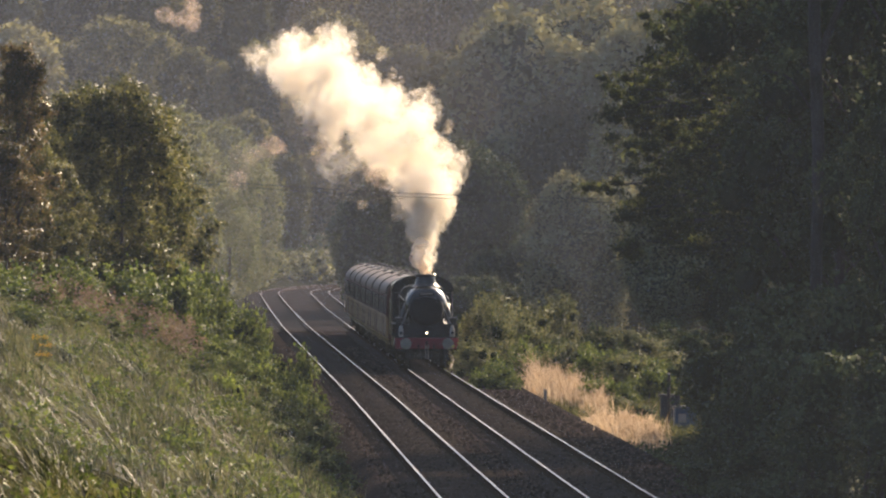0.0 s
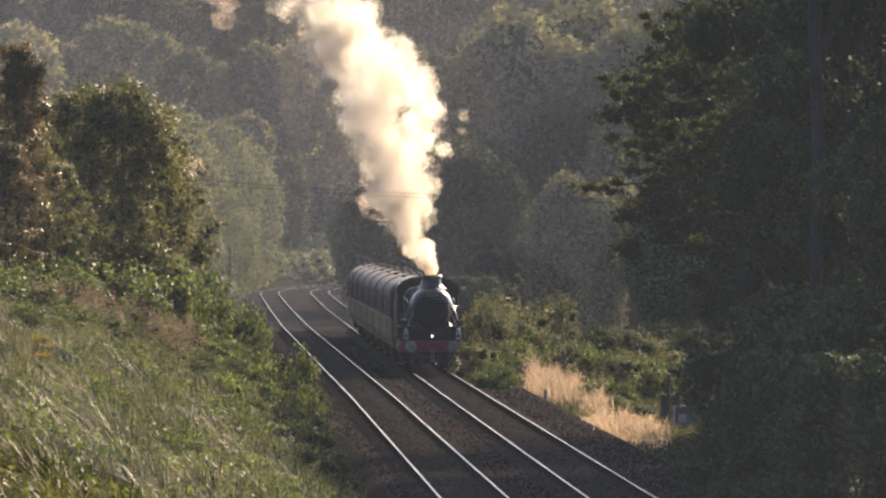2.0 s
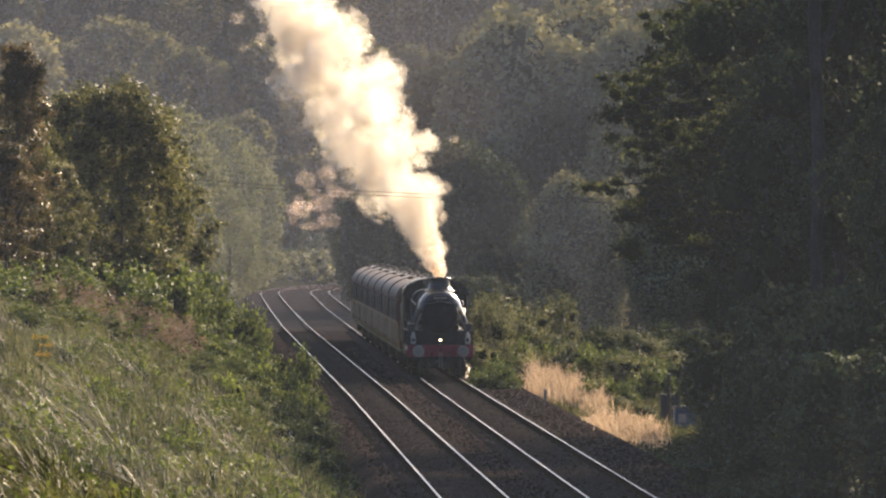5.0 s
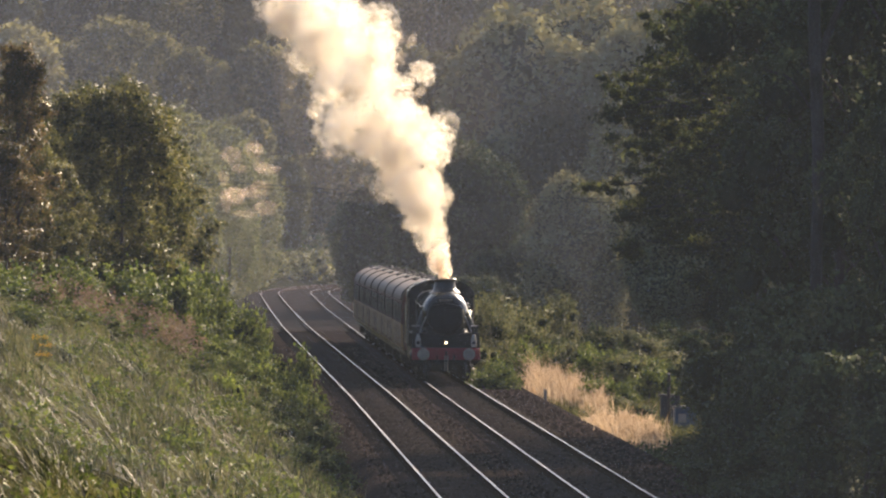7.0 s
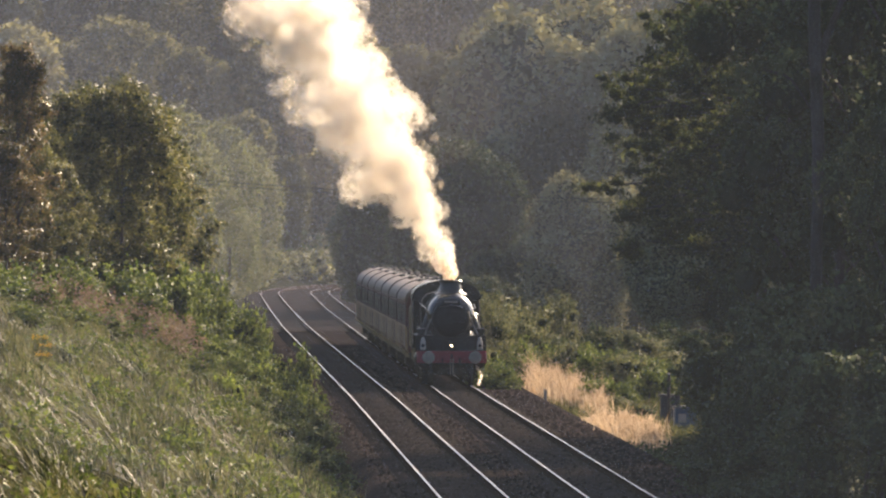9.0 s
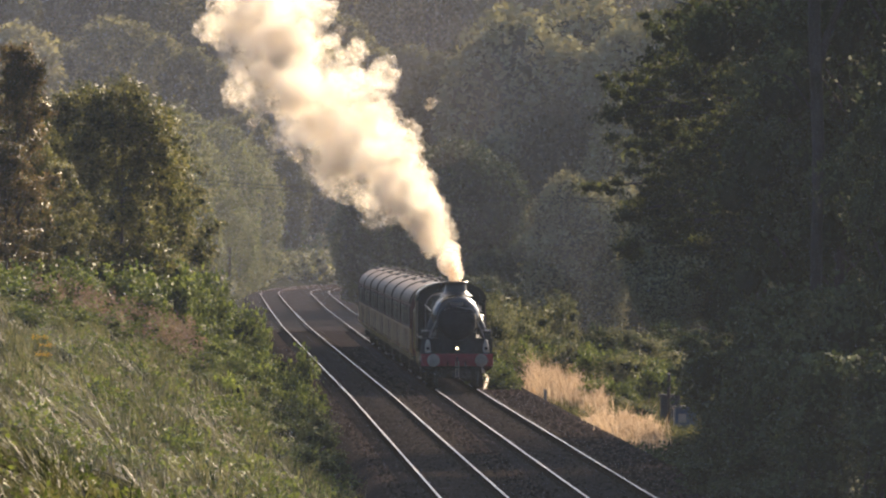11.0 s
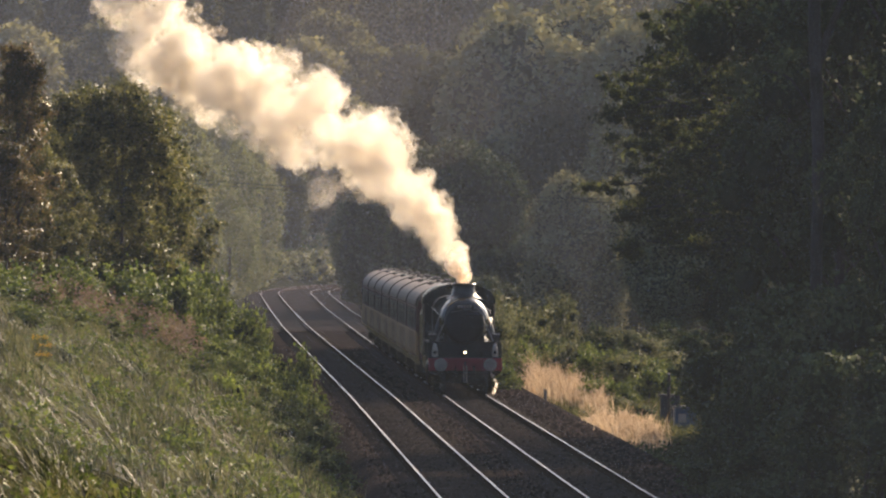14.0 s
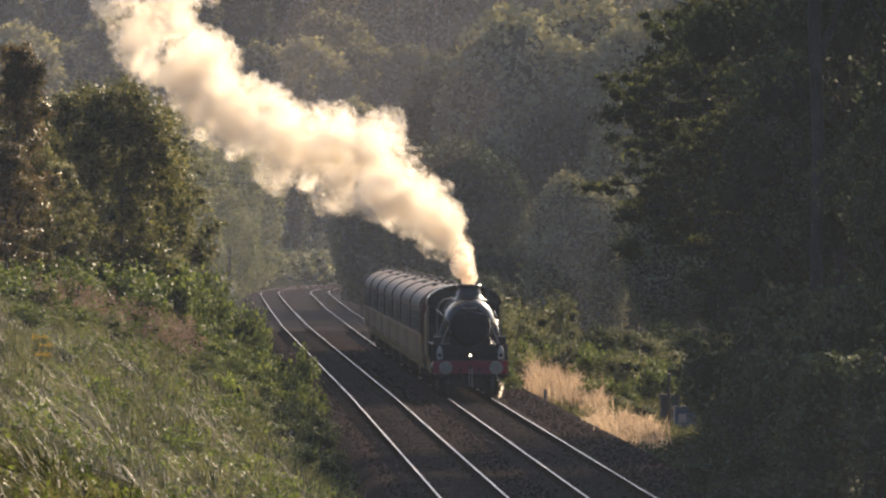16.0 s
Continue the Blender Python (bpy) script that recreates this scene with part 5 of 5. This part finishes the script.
    top = rng.uniform(0.7, 1.25, n)
    p = np.stack([np.repeat(x, 9) + rng.normal(0, 0.05, 9 * n), np.repeat(y, 9) + rng.normal(0, 0.05, 9 * n), np.repeat(z + top, 9) + rng.normal(0, 0.09, 9 * n)], -1)
    v, f = leaves(p, 0.045, rng)
    tagged(quick("seed_heads", v, f, M_SEED), "purple-brown seed heads of tall willowherb", "weeds", kind="stuff")
    # a clump of yellow ragwort
    for px, y in ((70, 214), (80, 217), (76, 212)):
        x = bearing(px, y)
        stem = tagged(new("ragwort"), "yellow-flowered ragwort standing in the bank grass", "wildflower", "yellow flowers")
        stem.location = (x, y, float(land(x, y)))
        bm = bmesh.new()
        for k in range(7):
            a = 0.9 * k
            tube(bm, [(0, 0, -0.05), (0.04 * math.cos(a), 0.04 * math.sin(a), 0.3), (0.12 * math.cos(a), 0.12 * math.sin(a), 0.55)], 0.006, 5)
        part("stems", bm, M_LEAF, stem)
        heads = np.repeat([(0.12 * math.cos(0.9 * k), 0.12 * math.sin(0.9 * k), 0.56) for k in range(7)], 14, 0) + rng.normal(0, 0.022, (98, 3))
        quick("flower_heads", *leaves(heads, 0.024, rng, stretch=1.1), M_YELLOW, stem, "small yellow flower heads")
    # dry grass beside the right-hand track
    for label, px0, px1, y0, y1, count, tall in (("tall straw-coloured dry grass glowing in the sun", 938, 1072, 398, 440, 8500, 1.65), ("bright dry grass tuft near the cabinets", 1052, 1166, 334, 362, 7000, 0.9), ("low dry grass along the ballast edge", 900, 1080, 395, 455, 1500, 0.5)):
        q = rng.random(count)
        px = px0 + (px1 - px0) * q + rng.normal(0, 9, count)
        y = y1 - (y1 - y0) * q + rng.normal(0, 6, count)
        x = (px - 784) * y / 20000
        tall = tall * (1.08 - 0.5 * q) if tall > 1.2 else tall
        ragged = 0.66 + 0.34 * np.sin(px * 0.21 + y * 0.3) * np.sin(px * 0.083 + 1)
        v, f = blades(rng, x, y, land(x, y) - 0.02, tall * ragged * (0.6 + 0.55 * rng.random(count)), 0.019, -0.1 + 0.2 * np.sin(px * 0.15), 0.2, 0.4)
        tips = v.reshape(-1, 5, 3)[: count // 5, 4]
        plume_v, plume_f = leaves(np.repeat(tips, 2, 0) + rng.normal(0, 0.02, (len(tips) * 2, 3)), 0.018, rng, -0.9, 6)
        f = np.concatenate([f, plume_f + len(v)])
        v = np.concatenate([v, plume_v])
        tagged(quick("dry_grass", v, f, M_STRAW), label, "dry grass", kind="stuff")
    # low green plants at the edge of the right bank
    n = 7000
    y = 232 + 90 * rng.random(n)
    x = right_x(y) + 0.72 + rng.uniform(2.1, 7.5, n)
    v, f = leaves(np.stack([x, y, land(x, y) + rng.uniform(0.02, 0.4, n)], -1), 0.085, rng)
    tagged(quick("ground_plants", v, f, M_LEAF_SHADE), "dark ivy and nettles carpeting the shaded bank", "undergrowth", kind="stuff")


# ---------------------------------------------------------------- steam
def front_y(t):
    """Distance of the locomotive's buffers from the eye."""
    return 466.6 - 5.72 * t + 0.0595 * t * t


def vehicle_pose(t, back, length):
    y0, y1 = front_y(t) + back, front_y(t) + back + length
    x0, x1 = float(right_x(y0)), float(right_x(y1))
    return pose(x0, y0, 0, 0, 0, math.degrees(math.atan2(-(x1 - x0), y1 - y0)))


DRIFT = []


def drift(t, *nodes):
    """The plume's way at t seconds: metres to the side and up from the chimney, and its half width."""
    DRIFT.append((t, np.array([(0, 0, 0.28), *nodes])))


drift(0.0, (-0.08, 1.68, 0.52), (0.13, 3.56, 1.33), (-1.01, 5.45, 1.93), (-2.81, 6.92, 2.09), (-4.28, 8.17, 1.81), (-5.32, 9.22, 1.69))
drift(0.5, (-0.25, 1.46, 0.56), (0.12, 3.25, 1.36), (-1.21, 5.33, 2.00), (-3.21, 7.33, 2.08), (-5.37, 9.17, 1.84), (-6.62, 10.62, 1.68))
drift(1.0, (-0.47, 1.66, 0.87), (-0.95, 3.73, 1.35), (-1.08, 6.21, 1.79), (-2.65, 8.49, 2.19), (-5.55, 9.94, 2.31), (-7.62, 11.60, 2.19))
drift(1.5, (-0.84, 1.77, 0.87), (-1.19, 3.62, 1.42), (-0.78, 5.68, 1.90), (-1.73, 7.74, 1.78), (-3.17, 9.80, 1.38), (-4.82, 11.24, 1.19))
drift(2.0, (-0.82, 1.76, 0.79), (-1.31, 4.01, 1.49), (-1.43, 6.06, 2.04), (-2.37, 8.10, 2.04), (-3.81, 10.15, 1.37), (-4.78, 11.58, 0.98))
drift(2.5, (-0.79, 1.83, 0.86), (-1.38, 3.66, 1.56), (-1.42, 5.69, 1.87), (-1.83, 7.73, 2.07), (-3.17, 9.35, 1.64), (-4.80, 11.19, 1.37))
drift(3.0, (-0.66, 1.82, 0.85), (-1.42, 3.44, 1.67), (-2.26, 5.26, 2.02), (-3.19, 7.28, 2.13), (-4.41, 9.30, 1.86), (-5.62, 10.92, 1.55))
drift(3.5, (-0.52, 1.81, 0.77), (-1.29, 3.62, 1.85), (-2.33, 5.23, 2.05), (-3.54, 7.24, 1.85), (-4.66, 9.04, 1.85), (-6.03, 10.85, 1.74))
drift(4.0, (-0.44, 1.80, 0.77), (-1.52, 3.60, 2.15), (-2.96, 5.19, 1.99), (-4.48, 7.19, 1.53), (-5.47, 9.19, 1.65), (-6.87, 10.79, 1.73))
drift(6.5, (-0.54, 1.82, 0.75), (-1.32, 3.96, 1.49), (-2.25, 5.71, 2.01), (-2.76, 7.45, 1.79), (-4.12, 9.20, 1.64), (-5.28, 10.75, 1.68))
drift(7.0, (-0.58, 2.01, 0.74), (-1.43, 4.13, 1.48), (-2.47, 6.06, 1.93), (-3.55, 7.99, 1.78), (-4.63, 9.73, 1.63), (-5.87, 11.19, 1.67))
drift(7.5, (-0.54, 2.00, 0.74), (-1.50, 4.30, 1.55), (-2.57, 6.22, 2.06), (-3.45, 8.14, 1.77), (-4.61, 9.87, 1.62), (-5.57, 11.13, 1.66))
drift(8.0, (-0.70, 1.98, 0.81), (-1.83, 4.28, 1.65), (-2.98, 6.37, 2.09), (-3.86, 8.28, 1.91), (-4.62, 10.00, 1.76), (-5.38, 11.34, 1.65))
drift(8.5, (-0.85, 2.16, 0.84), (-2.05, 4.25, 1.64), (-3.11, 6.34, 2.08), (-3.99, 8.24, 1.89), (-4.56, 9.95, 1.75), (-5.12, 11.27, 1.64))
drift(9.0, (-0.89, 2.04, 0.83), (-2.08, 4.11, 1.56), (-3.51, 6.00, 1.88), (-4.57, 7.70, 1.88), (-5.51, 9.21, 1.74), (-6.46, 10.91, 1.81))
drift(11.5, (-0.80, 1.84, 0.63), (-1.84, 3.38, 1.46), (-3.66, 4.85, 1.91), (-5.29, 6.32, 1.83), (-6.72, 7.90, 1.83), (-7.64, 9.92, 1.94))
drift(12.0, (-0.84, 2.01, 0.70), (-1.79, 4.09, 1.33), (-3.60, 4.64, 1.74), (-5.41, 6.10, 1.82), (-7.02, 7.86, 1.82), (-7.93, 9.69, 1.75))
drift(12.5, (-1.07, 2.00, 0.77), (-2.07, 4.25, 1.69), (-4.42, 4.62, 1.89), (-6.22, 6.07, 1.99), (-7.27, 7.82, 1.82), (-8.36, 9.82, 1.75))
drift(13.0, (-1.26, 2.17, 0.87), (-2.97, 4.41, 1.88), (-5.19, 5.14, 2.08), (-6.98, 6.04, 1.98), (-7.92, 7.78, 1.81), (-9.12, 9.77, 1.74))
drift(13.5, (-1.11, 2.16, 0.86), (-2.77, 4.14, 1.67), (-4.98, 5.58, 2.07), (-6.95, 6.37, 1.97), (-8.71, 7.74, 1.54), (-10.33, 9.72, 1.48))
drift(14.0, (-1.00, 1.97, 0.69), (-2.65, 3.80, 1.42), (-4.78, 5.23, 1.70), (-6.91, 6.48, 1.62), (-9.20, 7.41, 1.39), (-11.35, 8.74, 1.47))
drift(14.5, (-0.84, 1.96, 0.62), (-2.21, 3.63, 1.30), (-4.15, 4.88, 1.56), (-6.16, 5.91, 1.37), (-8.27, 7.09, 1.15), (-11.12, 8.52, 1.20))
drift(15.0, (-0.92, 1.95, 0.68), (-2.52, 3.90, 1.42), (-4.45, 4.96, 1.55), (-6.63, 6.17, 1.46), (-8.54, 7.62, 1.14), (-9.96, 9.29, 1.06))
drift(15.5, (-1.09, 1.94, 0.68), (-2.79, 3.81, 1.54), (-4.89, 5.04, 1.63), (-7.06, 6.07, 1.35), (-9.14, 7.41, 1.14), (-10.72, 9.17, 1.19))
drift(16.0, (-0.67, 1.61, 0.47), (-2.07, 2.98, 1.36), (-3.84, 4.35, 1.71), (-6.49, 5.20, 1.35), (-8.99, 6.35, 1.42), (-10.92, 8.28, 1.52))
AGES = np.array([0, 0.22, 0.62, 1.15, 1.8, 2.5, 3.3])


def plume(t, age):
    """Side, height and half width of the plume t seconds in, for steam of that age."""
    t = min(max(t, 0.0), 16.0)
    k = max(i for i in range(len(DRIFT)) if DRIFT[i][0] <= t)
    k2 = min(k + 1, len(DRIFT) - 1)
    span = DRIFT[k2][0] - DRIFT[k][0]
    u = (t - DRIFT[k][0]) / span if span else 0.0
    nodes = DRIFT[k][1] * (1 - u) + DRIFT[k2][1] * u
    if age <= AGES[-1]:
        return np.array([np.interp(age, AGES, nodes[:, i]) for i in range(3)])
    way = np.array([-2.0, 8.0, 1.1])
    return nodes[-1] + way * (age - AGES[-1])


def chimney_at(t):
    return vehicle_pose(t, 0, 12) @ Vector((0, 2.2, 3.9))


def puff_mesh(seed, detail=4):
    """A billowing, cauliflower-like cloud of radius about 1."""
    bm = bmesh.new()
    bmesh.ops.create_icosphere(bm, subdivisions=detail, radius=1)
    rng = random.Random(seed)
    shift = Vector((rng.uniform(0, 50), rng.uniform(0, 50), rng.uniform(0, 50)))
    squash = Vector((rng.uniform(0.8, 1.2), rng.uniform(0.8, 1.2), rng.uniform(0.8, 1.2)))
    for v in bm.verts:
        p = v.co.normalized()
        q = p + shift
        r = 0.72 + 0.5 * noise.noise(q * 1.3) + 0.3 * (1 - 2 * abs(noise.noise(q * 2.6))) + 0.2 * (1 - 2 * abs(noise.noise(q * 5.5))) + 0.13 * (1 - 2 * abs(noise.noise(q * 11)))
        v.co = Vector((p.x * squash.x, p.y * squash.y, p.z * squash.z)) * r
    mean = sum(v.co.length for v in bm.verts) / len(bm.verts)
    for v in bm.verts:
        v.co *= min(1 / mean, 1.45 / v.co.length)
    me = bpy.data.meshes.new("puff")
    bm.to_mesh(me)
    bm.free()
    for p in me.polygons:
        p.use_smooth = True
    return me


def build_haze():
    """Wide, lumpy, nearly clear sheets added before the woods to imitate haze and lift dark tones."""
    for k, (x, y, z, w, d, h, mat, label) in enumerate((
        (0, 150, 7, 60, 4, 48, M_AIR, "nearly clear sheet added to lift all dark tones"),
        (-4, 650, 12, 95, 9, 52, M_HAZE, "nearly clear haze sheet added before the wood"),
        (-6, 740, 14, 105, 9, 56, M_HAZE, "nearly clear haze sheet added among the trees"),
        (-10, 860, 16, 120, 9, 62, M_HAZE, "nearly clear haze sheet added over the straight"),
        (-20, 985, 20, 150, 14, 76, M_THIN, "nearly clear haze sheet added over the bend"),
        (-30, 1120, 22, 170, 14, 90, M_THIN, "nearly clear haze sheet added before the hillside"),
        (10, 655, 8, 76, 6, 64, M_BEND, "bluish haze sheet added beside the bend wood"),
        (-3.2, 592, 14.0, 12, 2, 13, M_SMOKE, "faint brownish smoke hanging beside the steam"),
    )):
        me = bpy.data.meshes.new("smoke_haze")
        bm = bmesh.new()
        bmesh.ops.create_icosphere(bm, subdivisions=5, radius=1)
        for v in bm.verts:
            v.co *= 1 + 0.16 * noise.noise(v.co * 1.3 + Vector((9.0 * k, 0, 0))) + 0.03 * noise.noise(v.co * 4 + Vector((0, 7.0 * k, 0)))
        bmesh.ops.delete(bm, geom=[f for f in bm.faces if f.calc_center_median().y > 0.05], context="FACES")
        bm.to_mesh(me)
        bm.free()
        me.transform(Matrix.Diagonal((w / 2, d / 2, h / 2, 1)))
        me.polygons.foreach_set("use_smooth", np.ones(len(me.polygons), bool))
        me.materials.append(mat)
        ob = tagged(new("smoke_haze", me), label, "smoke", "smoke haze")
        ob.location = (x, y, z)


def nested_puff(seed, detail, scale):
    """A puff of two shells, the inner one denser than the torn one round it."""
    bm = bmesh.new()
    for k, share in enumerate((1.0, 0.72)):
        me = puff_mesh(seed + 40 * k, detail)
        me.transform(Matrix.Scale(share * scale, 4))
        first = len(bm.faces)
        bm.from_mesh(me)
        bm.faces.ensure_lookup_table()
        for f in bm.faces[first:]:
            f.material_index = k
        bpy.data.meshes.remove(me)
    me = bpy.data.meshes.new("puff")
    bm.to_mesh(me)
    bm.free()
    for mat in M_STEAM_SHELLS:
        me.materials.append(mat)
    return me


BURSTS = []      # (emission time, [(object, radius, offsets, turn)])


def build_steam():
    rng = random.Random(17)
    meshes = {}
    for k in range(24):
        size = 0.28 + 0.5 * (k / 23)
        meshes[k] = (nested_puff(100 + k, 4, 1.1 * size), size)
    shreds = []
    for k in range(6):
        me = puff_mesh(160 + k, 3)
        me.transform(Matrix.Diagonal((rng.uniform(0.14, 0.3), 0.2, rng.uniform(0.12, 0.34), 1)))
        me.materials.append(M_SHRED)
        shreds.append(me)
    t = -3.2
    while t < 16.0:
        cloud = tagged(new("steam_cloud"), "bright backlit steam blown from the chimney", "steam", "steam from the chimney")
        lobes = []
        for j in range(30 if t > -2.2 else 20):
            me, r = meshes[rng.randrange(9) if j % 3 == 0 else rng.randrange(24)]
            ob = new("puff", me)
            ob.parent = cloud
            a, b = rng.uniform(0, 6.28), (0.84 if r < 0.5 else 1.0) * math.sqrt(rng.random())
            lobes.append((ob, t + j * 0.5 / 30, r, (b * math.cos(a), b * math.sin(a), rng.uniform(-1, 1)), (rng.uniform(0, 360), rng.uniform(0, 360), rng.uniform(-40, 40))))
        for j in range(10):
            me, r = meshes[rng.randrange(4)]
            ob = new("puff", me)
            ob.parent = cloud
            a, b = rng.uniform(0, 6.28), 0.6 * math.sqrt(rng.random())
            lobes.append((ob, t + j * 0.05 + 0.012, 0.28, (b * math.cos(a), b * math.sin(a), rng.uniform(-1, 1)), (rng.uniform(0, 360), rng.uniform(0, 360), rng.uniform(-40, 40))))
        for j in range(12):
            ob = new("puff", shreds[rng.randrange(6)])
            ob.parent = cloud
            a, b = rng.uniform(0, 6.28), rng.uniform(0.8, 1.14)
            lobes.append((ob, t + j * 0.5 / 12, 0.3, (b * math.cos(a), b * math.sin(a), rng.uniform(-0.6, 0.6)), (rng.uniform(-50, 50), rng.uniform(-60, 60), rng.uniform(-50, 50))))
        BURSTS.append(lobes)
        t += 0.5


WISPS = []


def build_wisps():
    """Torn-off scraps of steam that drift away to the side and behind the trees."""
    rng = random.Random(29)
    for way in (((0.0, 470, 265), (1.2, 400, 255), (2.0, 325, 300), (4.0, 150, 400), (16.0, -700, 400)), ((0.0, 600, 180), (0.8, 535, 125), (1.2, 490, 90), (1.6, 440, 30), (2.2, 380, -110), (4.0, 200, -400), (16.0, -800, -400)), ((0.0, 575, 255), (0.8, 545, 275), (1.2, 505, 230), (1.6, 450, 140), (2.0, 400, 20), (2.5, 340, -120), (4.0, 200, -400), (16.0, -800, -400)), ((0.0, 400, 300), (1.0, 330, 320), (2.0, 240, 350), (4.0, 100, 400), (16.0, -800, 400)), ((0.0, 320, 12), (2.0, 120, -90), (16.0, -900, -300)),
                ((0.0, 690, 300), (4.2, 600, 380), (6.3, 470, 340), (7.1, 430, 345), (7.5, 405, 352), (9.0, 300, 330), (16.0, -300, 200)), ((0.0, 680, 280), (4.2, 610, 350), (6.3, 480, 270), (7.1, 425, 285), (7.5, 385, 300), (9.0, 270, 280), (16.0, -300, 150))):
        cloud = tagged(new("steam_wisp"), "torn scrap of thin steam drifting off", "steam", "drifting steam wisps")
        for j in range(7):
            me = puff_mesh(500 + len(WISPS), 4)
            me.transform(Matrix.Diagonal((rng.uniform(0.2, 0.5), 0.3, rng.uniform(0.15, 0.4), 1)))
            me.materials.append(M_WISP)
            ob = new("puff", me)
            ob.parent = cloud
            WISPS.append((ob, way, (rng.uniform(-0.8, 0.8), rng.uniform(-1, 1), rng.uniform(-0.7, 0.7)), rng.uniform(-20, 20)))


def move_wisps():
    for ob, way, (dx, dy, dz), spin in WISPS:
        rows = []
        for t, px, py in way:
            y = 478.0 + dy
            rows.append((t, pose((px - 784) * y / 20000 + dx * (1 + 0.05 * t), y, height_at(py, y) + dz * (1 + 0.03 * t), 0, 0, spin)))
        walk(ob, rows)


def move_steam():
    for lobes in BURSTS:
        for ob, born, r, (ox, oz, oy), (ra, rb, spin) in lobes:
            times = set()
            k = 0.0
            while k < born - 0.05:
                times.add(round(k, 2))
                k += 1.0
            for age in (-0.05, 0.0, 0.03, 0.06, 0.07, 0.13, 0.22, 0.4, 0.62, 0.9, 1.2, 1.6, 2.0, 2.5, 3.0, 3.6, 4.5, 6, 8, 11, 15):
                if 0 <= born + age <= 16:
                    times.add(round(born + age, 2))
            times |= {0.0, 16.0}
            rows = []
            for t in sorted(times):
                age = t - born
                lead = 0.55 * (r - 0.28) * min(max(age - 0.05, 0) / 0.012, 1)
                if age < 0.035:
                    m = vehicle_pose(t, 0, 12) @ Vector((0, 11.35, 2.56))
                elif age < 0.066:
                    m = chimney_at(t) + Vector((0, 0, -1.25))
                else:
                    sx, sz, hw = plume(t, age + lead)
                    billow = min(age / 0.7, 1)
                    hw *= 1 + billow * (0.14 * math.sin(9.3 * born) + 0.1 * math.sin(21 * born + 1))
                    sx += billow * 0.24 * hw * math.sin(13.1 * born + 2)
                    sz += billow * 0.2 * hw * math.sin(11.3 * born)
                    free = max((1 + 0.22 * min(max((age - 0.5) / 0.8, 0), 1)) * 0.95 * hw - 0.5 * r, 0.03)
                    c = chimney_at(t)
                    past = chimney_at(max(t - age * 0.9, -3))
                    m = Vector((c.x + sx + ox * free, past.y + oy * free, c.z + sz + oz * free * 0.9))
                rows.append((t, pose(m.x, m.y, m.z, ra, rb, spin * max(age, 0))))
            walk(ob, rows)


# ---------------------------------------------------------------- the place
build_ground()
build_ballast()
build_track(left_x, "empty railway track with bright-topped rusty rails")
build_track(right_x, "railway track on which the steam train runs")
plant_hillside()
plant_left_bank()
plant_right_side()
build_grasses()
build_cabinet("blue-grey trackside equipment cabinet with a pale lid", bearing(1213, 353), 353, 0.72, 0.5, 0.78, M_CABINET, True)
build_cabinet("grey equipment cabinet, darkened for shade, half hidden in the bushes", bearing(1186, 366), 366, 0.62, 0.5, 0.95, M_CABINET_SHADE, False)
build_post("slim dark post beside the cabinets", bearing(1184, 357), 357, 1.7, 0.05, "wooden_post")
build_post("short trackside marker post in the ballast edge", bearing(965, 408), 408, 0.5, 0.06)
build_cables()
LOCO, LOCO_WHEELS = build_locomotive()
TENDER, TENDER_WHEELS = build_tender()
COACH, COACH_WHEELS = build_coach()
VEHICLES = [(LOCO, LOCO_WHEELS, 0.0, 12.0), (TENDER, TENDER_WHEELS, 12.75, 6.9), (COACH, COACH_WHEELS, 20.4, 19.4)]
for k in range(1, 7):
    twin = copy_thing(COACH, Matrix())
    VEHICLES.append((twin, [(o, 0.46) for o in twin.children if o.name.startswith("wheelset")], 20.4 + 20.2 * k, 19.4))
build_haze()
build_steam()
build_wisps()


def motions():
    times = [0.25 * k for k in range(65)]
    for thing, wheels, back, length in VEHICLES:
        walk(thing, [(t, vehicle_pose(t, back, length)) for t in times])
        for axle, r in wheels:
            steps = math.ceil((front_y(0) - front_y(16)) / r / radians(75))
            y, z = axle.location.y, axle.location.z
            rows = []
            for k in range(steps + 1):
                t = 16.0 * k / steps
                rows.append((t, pose(0, y, z, math.degrees((front_y(0) - front_y(t)) / r), 0, 0)))
            walk(axle, rows)
    move_steam()
    move_wisps()


motions()
